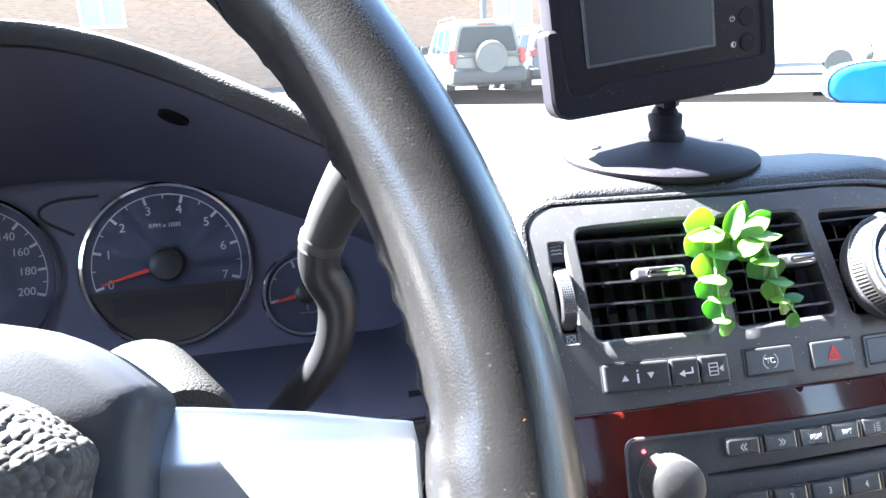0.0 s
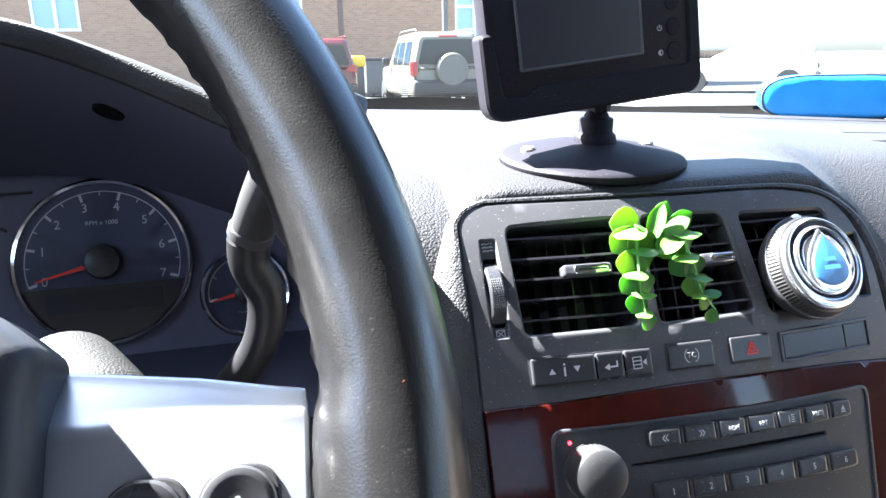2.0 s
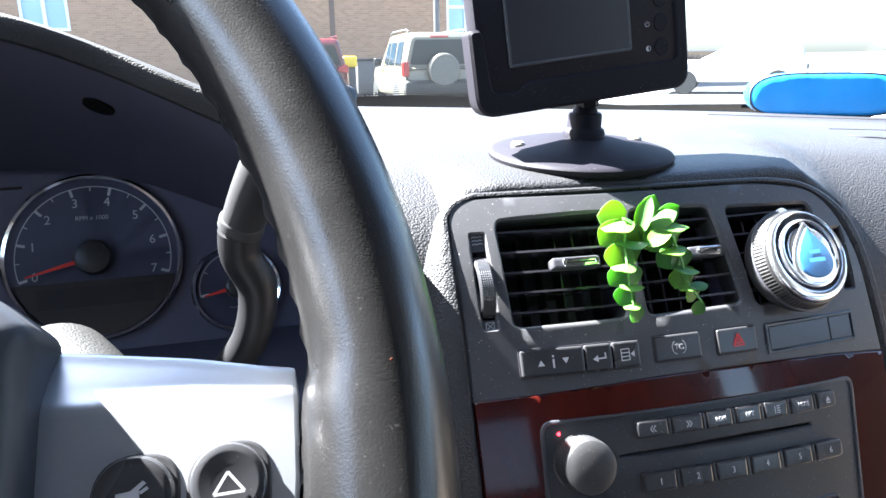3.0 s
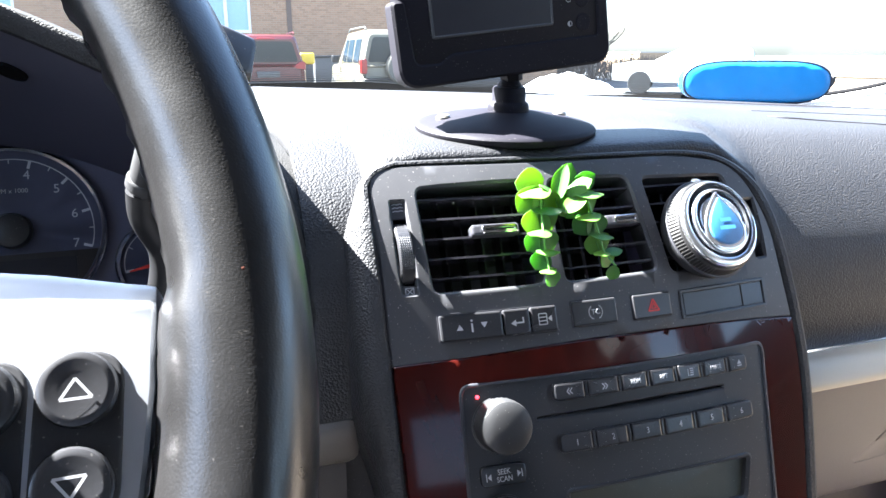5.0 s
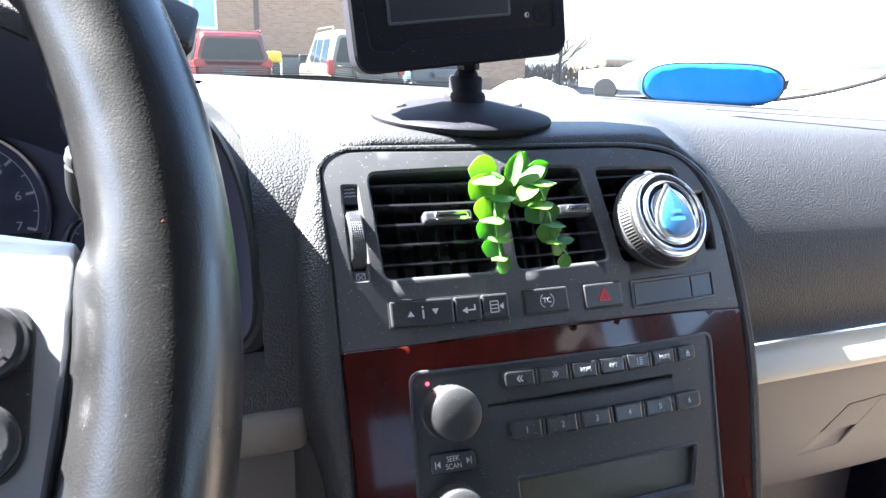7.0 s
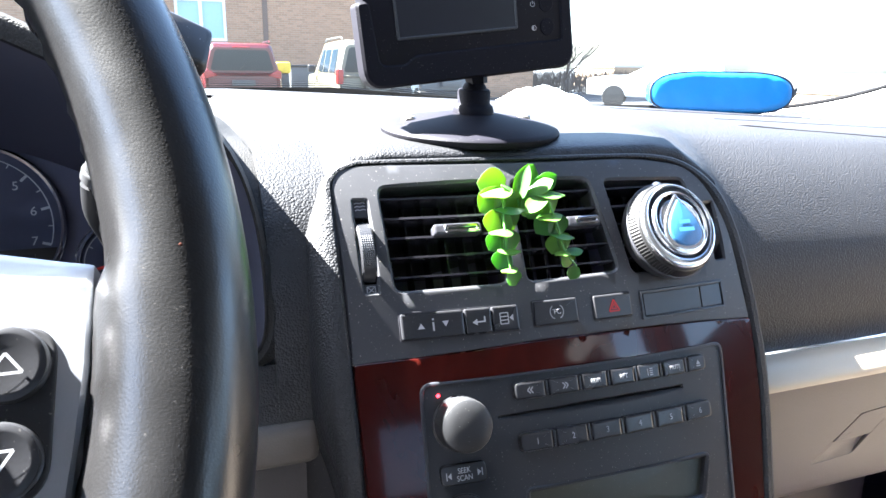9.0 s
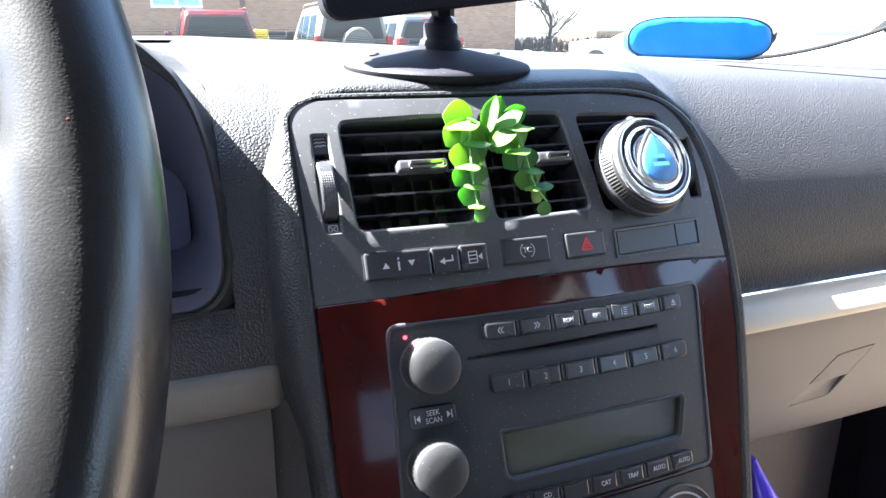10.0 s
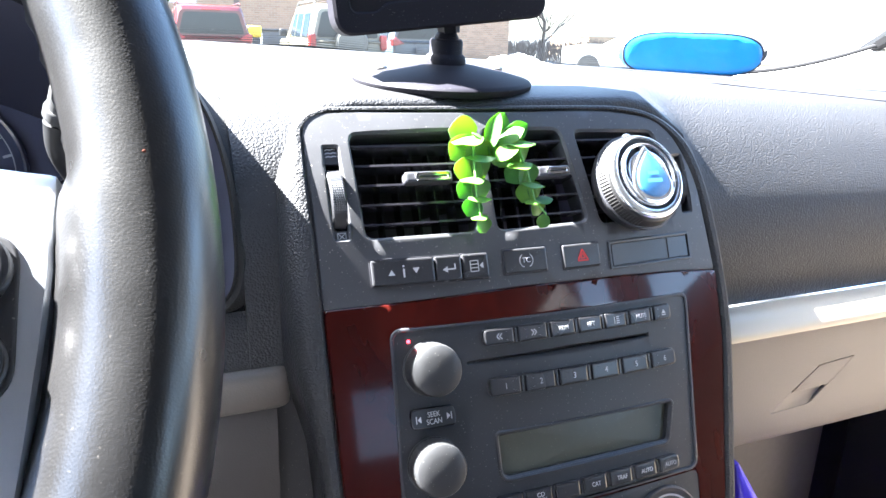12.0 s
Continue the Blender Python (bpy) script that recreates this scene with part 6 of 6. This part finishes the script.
def vehicle(name, label, x, y, paint, spare=False, width=1.78, height=1.72, turn=0.0, glass=None, tail=None):
    """An off-road estate car seen from behind; built round its rear bumper's middle on the ground."""
    v = thing(name, label, "car", "parked cars", at=(x, y, 0))
    M = pose(x, y, 0, 0, 0, turn)
    w = width / 2
    glass = glass or CAR_GLASS
    tail = tail or TAIL

    def ring(yy, hw, z0, z1, r, top=1.0):
        q = rpoly([(-hw, z0), (hw, z0), (hw * top, z1), (-hw * top, z1)], r, 4)
        return [M @ Vector((p.x, yy, p.y)) for p in q]

    bm = bmnew()
    loft(bm, [ring(0.08, w * 0.84, 0.48, 0.95, 0.12), ring(0.01, w * 0.92, 0.42, 0.99, 0.15), ring(0.06, w * 0.975, 0.38, 1.02, 0.16, 0.97), ring(0.30, w, 0.35, 1.04, 0.14, 0.96), ring(2.6, w, 0.35, 1.02, 0.1), ring(3.6, w * 0.96, 0.38, 1.0, 0.12), ring(4.2, w * 0.85, 0.42, 0.9, 0.12)], True, True)
    body = part("body", bm, paint, v, "painted lower body")
    bm = bmnew()
    t = 0.80
    loft(bm, [ring(0.12, w * 0.90, 0.98, height - 0.12, 0.10, t), ring(0.17, w * 0.93, 0.98, height - 0.05, 0.12, t), ring(0.30, w * 0.95, 0.98, height - 0.015, 0.12, t), ring(0.6, w * 0.96, 0.98, height, 0.1, t), ring(2.2, w * 0.96, 0.98, height - 0.03, 0.1, t), ring(2.9, w * 0.94, 0.98, 1.05, 0.03, 0.95)], True, True)
    part("cabin", bm, paint, v, "painted cabin")
    # rear glass
    bm = bmnew()
    q = rpoly([(-w * 0.78, 1.07), (w * 0.78, 1.07), (w * 0.64, height - 0.17), (-w * 0.64, height - 0.17)], 0.07, 5)
    loft(bm, [[M @ Vector((p.x, 0.075 + 0.02 * (p.y - 1.0), p.y)) for p in q], [M @ Vector((p.x, 0.13, p.y)) for p in q]], True, True)
    part("rear_window", bm, glass, v, "dark rear window")
    for s in (-1, 1):
        for y0, y1 in ((0.42, 1.02), (1.12, 1.72), (1.80, 2.35)):
            bm = bmnew()
            zt = height - 0.20
            xs0, xs1 = w * 0.965, w * 0.965 * (1 - (1 - t) * (zt - 0.98) / (height - 0.98))
            q = [(xs0 - 0.012, y0, 1.06), (xs0 - 0.012, y1, 1.06), (xs1 + 0.005, y1 - (0.25 if y1 > 2 else 0.0), zt), (xs1 + 0.005, y0 + 0.04, zt)]
            loft(bm, [[M @ Vector((s * a, b, c)) for a, b, c in q], [M @ Vector((s * (a - 0.06), b, c)) for a, b, c in q]], True, True)
            part("side_window", bm, glass, v, "dark side window")
        bm = bmnew()
        if spare:
            lens = rrect(s * w * 0.905 - 0.07, 0.82, s * w * 0.905 + 0.07, 1.14, 0.055, 5)
        else:
            lens = rpoly([(s * w * 0.60, 0.95), (s * w * 0.95, 0.88), (s * w * 0.965, 1.05), (s * w * 0.86, 1.10)], 0.03, 4)
            lens = lens if s > 0 else list(reversed(lens))
        slab(bm, lens, lambda a, b, l: M @ Vector((a, 0.035 - l, b)), 0.05, 0.02, 0.12)
        part("tail_light", bm, tail, v, "tail light")
        for yy in (0.75, 3.35):
            bm = bmnew()
            wm = M @ Matrix.Translation((s * (w - 0.10), yy, 0.36)) @ pose(0, 0, 0, 0, 90 * s, 0)
            revolve(bm, [(0.22, -0.1), (0.34, -0.1), (0.36, -0.07), (0.36, 0.07), (0.34, 0.1), (0.24, 0.1)], wm, 28)
            wh = part("wheel", bm, TYRE, v, "black tyre")
            bm = bmnew()
            revolve(bm, [(0.24, 0.09), (0.20, 0.075), (0.06, 0.085), (0.01, 0.085)], wm, 20)
            part("rim", bm, SATIN, wh, "silver wheel rim")
        bm = bmnew()
        box(bm, s * (w + 0.10) - 0.09, 2.3, 1.05, s * (w + 0.10) + 0.09, 2.42, 1.22, M, 0.03)
        part("mirror", bm, paint if not spare else PLASTIC_FLAT, v, "door mirror")
        bm = bmnew()
        tube(bm, [M @ Vector((s * w * 0.74, 0.35, height + 0.0)), M @ Vector((s * w * 0.74, 0.5, height + 0.05)), M @ Vector((s * w * 0.74, 2.0, height + 0.04)), M @ Vector((s * w * 0.74, 2.2, height - 0.02))], 0.018, 8)
        part("roof_rail", bm, GREY_TRIM if spare else paint, v, "roof rail")
    bm = bmnew()
    box(bm, -w * 0.97, -0.10, 0.40, w * 0.97, 0.14, 0.74 if spare else 0.64, M, 0.07)
    bumper = part("bumper", bm, BUMPER, v, "dark grey rear bumper")
    if spare:
        bm = bmnew()
        box(bm, -w * 0.70, -0.115, 0.69, w * 0.70, -0.03, 0.715, M, 0.006)
        part("step_pad", bm, TYRE, bumper, "black step pad")
    bm = bmnew()
    tube(bm, [M @ Vector((-0.05 + 0.05 * k, 0.07 + 0.01 * k, 1.10 + 0.05 * k)) for k in range(5)], 0.012, 6)
    part("rear_wiper", bm, TYRE, v, "black rear wiper")
    bm = bmnew()
    box(bm, -0.26 if not spare else -0.62, -0.09, 0.72 if not spare else 0.50, 0.26 if not spare else -0.22, -0.02 if not spare else -0.07, 0.86 if not spare else 0.63, M, 0.01)
    part("number_plate", bm, GREY_TRIM, v, "plain dark number plate")
    bm = bmnew()
    box(bm, -0.2, 0.10, height - 0.13, 0.2, 0.16, height - 0.09, M, 0.01)
    part("brake_light", bm, tail, v, "high brake light")
    if spare:
        bm = bmnew()
        sm = M @ Matrix.Translation((0.05, -0.02, 0.95)) @ pose(0, 0, 0, 90, 0, 0)
        revolve(bm, [(0.335, -0.14), (0.36, -0.05), (0.36, 0.05), (0.345, 0.09), (0.315, 0.11), (0.30, 0.108), (0.285, 0.098), (0.16, 0.104), (0.02, 0.106)], sm, 36)
        part("spare_wheel_cover", bm, surface("spare_cover", (0.10, 0.092, 0.075), 0.5), v, "pale grey spare wheel cover")
    return v


def building():
    b = thing("brick_building", "long brown brick building with pale blue windows", "building")
    Y, X0, X1, Z = 27.0, -30.0, 14.3, 8.0
    wins = [(-6.85, -5.35, 2.25, 6.2), (0.35, 2.05, 2.0, 6.2), (7.75, 9.3, 1.5, 6.2)]
    bm = bmnew()
    plate(bm, [(X0, 0), (X1, 0), (X1, Z), (X0, Z)], [[(a, c), (d, c), (d, e), (a, e)] for a, d, c, e in wins], lambda x, z, l: Vector((x, Y - l, z)), 0.3, 0.005, 4.0)
    part("wall", bm, BRICK, b, "brown brickwork", smooth=False)
    bm = bmnew()
    box(bm, X0, Y + 0.35, 0, X1, Y + 12, Z)
    part("rear_block", bm, BRICK, b, smooth=False)
    bm = bmnew()
    box(bm, X0 - 0.1, Y - 0.1, Z, X1 + 0.1, Y + 12, Z + 0.25)
    part("roof", bm, CONCRETE, b, "flat concrete roof edge")
    for x in (3.4, 11.0):
        bm = bmnew()
        box(bm, x - 0.09, Y - 0.03, 0, x + 0.09, Y + 0.0, Z)
        part("joint", bm, surface("joint_brown", (0.12, 0.08, 0.06), 0.9), b, "dark vertical wall joint")
    for a, d, c, e in wins:
        bm = bmnew()
        box(bm, a + 0.08, Y + 0.1, c + 0.08, d - 0.08, Y + 0.13, e - 0.08)
        pn = part("window", bm, WIN_BLUE, b, "pale blue window pane", smooth=False)
        bm = bmnew()
        for x in (a + 0.04, (a + d) / 2, d - 0.04):
            box(bm, x - 0.06, Y + 0.02, c, x + 0.06, Y + 0.1, e)
        for z in (c + 0.04, c + (e - c) * 0.33, e - 0.04):
            box(bm, a, Y + 0.03, z - 0.06, d, Y + 0.09, z + 0.06)
        part("window_frame", bm, WHITE_PAINT, pn, "white window frame", smooth=False)


def distance():
    t = thing("far_building", "low tan rendered building in the distance", "building")
    bm = bmnew()
    box(bm, 27.6, 41, 0, 29.8, 46, 1.30)
    part("wall", bm, STUCCO, t, smooth=False)
    bm = bmnew()
    box(bm, 27.5, 40.9, 1.30, 29.9, 46.1, 1.38)
    part("roof", bm, CONCRETE, t, smooth=False)
    w = thing("low_wall", "low tan rendered wall along the car park", "wall")
    bm = bmnew()
    box(bm, 17.0, 2.0, 0, 17.4, 16.8, 0.60)
    part("body", bm, STUCCO, w, smooth=False)
    bm = bmnew()
    box(bm, 16.95, 1.95, 0.60, 17.45, 16.85, 0.66, r=0.01)
    part("coping", bm, CONCRETE, w, "pale coping", smooth=False)
    rnd = random.Random(8)
    hd = thing("hedge", "bare brown hedge along the edge of the car park", "hedge", kind="stuff")
    bm = bmnew()
    for k in range(2600):
        x, y = rnd.uniform(11.5, 22), rnd.uniform(29.5, 31.5)
        hgt = 1.15 + 0.25 * noise.noise((x * 0.8, 0, 0))
        z0 = rnd.uniform(0.0, 0.7 * hgt)
        d = Vector((rnd.uniform(-0.4, 0.4), rnd.uniform(-0.4, 0.4), 1)).normalized() * rnd.uniform(0.3, hgt - z0 + 0.12)
        p = Vector((x, y, z0))
        o = Vector((0.022, 0, 0))
        bm.faces.new([bm.verts.new(q) for q in (p - o, p + o, p + d)])
    part("twigs", bm, BARK, hd, "brown twigs", smooth=False)
    sn = thing("snow_heap", "low heap of old ploughed snow", "snow heap")
    bm = bmnew()
    rings = []
    for j in range(9):
        f = j / 8
        rings.append([(9.9 + 2.0 * (1 - f) * math.cos(a) * (1 + 0.2 * noise.noise((math.cos(a) * 2, math.sin(a) * 2, f))), 18.0 + 1.3 * (1 - f) * math.sin(a), 0.68 * math.sin(f * math.pi / 2) * (1 + 0.2 * noise.noise((math.cos(a) * 3, f * 4, 1)))) for a in (2 * math.pi * k / 26 for k in range(26))])
    loft(bm, rings, True, True)
    part("heap", bm, SNOW, sn)


def tree(x, y, height, seed):
    rnd = random.Random(seed)
    t = thing("bare_tree", "bare winter tree with thin dark branches", "tree", at=(x, y, 0))
    bm = bmnew()
    trunk = [Vector((x + 0.05 * k * rnd.uniform(-1, 1), y, height * 0.6 * k / 5)) for k in range(6)]
    tube(bm, trunk, [0.13 - 0.018 * k for k in range(6)], 8)
    part("trunk", bm, BARK, t, "dark trunk")
    bm = bmnew()

    def grow(p, d, length, r, depth):
        q = p + d * length
        tube(bm, [p, (p + q) / 2 + Vector((rnd.uniform(-1, 1), rnd.uniform(-1, 1), rnd.uniform(0, 1))) * length * 0.08, q], [r, r * 0.8, r * 0.6], 5)
        if depth:
            for _ in range(3):
                nd = (d + Vector((rnd.uniform(-1, 1), rnd.uniform(-1, 1), rnd.uniform(-0.1, 0.7))) * 0.75).normalized()
                grow(p + (q - p) * rnd.uniform(0.5, 1.0), nd, length * rnd.uniform(0.55, 0.8), r * 0.55, depth - 1)

    for k in range(2, 6):
        for _ in range(2):
            a = rnd.uniform(0, 6.28)
            grow(trunk[k], Vector((math.cos(a), math.sin(a), 0.8)).normalized(), height * 0.28, 0.05, 3)
    part("branches", bm, BARK, t, "thin bare branches")


def bins():
    b = thing("yellow_bin", "dark salt bin with a yellow lid by the brick wall", "bin", at=(3.0, 20.3, 0))
    bm = bmnew()
    box(bm, 2.82, 20.12, 0.0, 3.14, 20.58, 0.98, r=0.03)
    part("body", bm, GREY_TRIM, b, "dark body")
    bm = bmnew()
    box(bm, 2.78, 20.06, 0.98, 3.18, 20.62, 1.28, r=0.05)
    part("lid", bm, YELLOW, b, "yellow lid")
    k = thing("waste_container", "dark steel waste container by the brick wall", "waste container", at=(4.2, 23, 0))
    bm = bmnew()
    box(bm, 3.55, 22.5, 0.12, 5.4, 23.6, 1.15, r=0.03)
    part("body", bm, GREY_TRIM, k, "dark steel body")
    bm = bmnew()
    box(bm, 3.5, 22.45, 1.15, 5.45, 23.65, 1.22, r=0.02)
    part("lid", bm, PLASTIC_FLAT, k, "black lid")
    for x in (3.8, 5.15):
        bm = bmnew()
        revolve(bm, [(0.06, -0.03), (0.07, 0.0), (0.06, 0.03)], Matrix.Translation((x, 22.7, 0.07)) @ pose(0, 0, 0, 0, 90, 0), 12)
        part("castor", bm, TYRE, k, "black castor")
    p = thing("lamp_post", "dark steel post beside the brick wall", "post", at=(6.55, 24, 0))
    bm = bmnew()
    tube(bm, [(6.55, 24, 0), (6.55, 24, 3), (6.55, 24, 7.5)], 0.10, 12)
    part("pole", bm, GREY_TRIM, p, "dark steel pole")


car_shell()
bounce_seat()
windscreen()
dashboard()
glovebox()
footwell()
centre_stack()
radio()
climate()
instruments()
steering_wheel()
column()
gear_lever()
gps()
vine()
freshener()
glasses_case()
bag()
outside()
vehicle("white_car", "pale off-road car with a spare wheel on its tailgate", 4.22, 15.0, SILVER_PAINT, True, 1.72, 1.76, 0)
vehicle("red_car", "red compact off-road car parked facing away", 1.62, 17.0, RED_PAINT, False, 1.82, 1.70, 0)
vehicle("grey_car", "dark grey estate car parked beyond the pale one", 6.55, 16.5, surface("grey_paint", (0.06, 0.075, 0.09), 0.3, coat=0.6), False, 1.80, 1.62, 0)
# glass and lenses paled: the glare that washes out this car is painted in
vehicle("white_saloon", "white car parked at the edge of the car park", 16.3, 17.9, WHITE_PAINT, False, 1.75, 1.42, 53, surface("pale_glass", (0.30, 0.38, 0.40), 0.1, vary=0.1), surface("pale_lens", (0.6, 0.5, 0.48), 0.2))
building()
distance()
tree(17.7, 30, 3.9, 3)
bins()
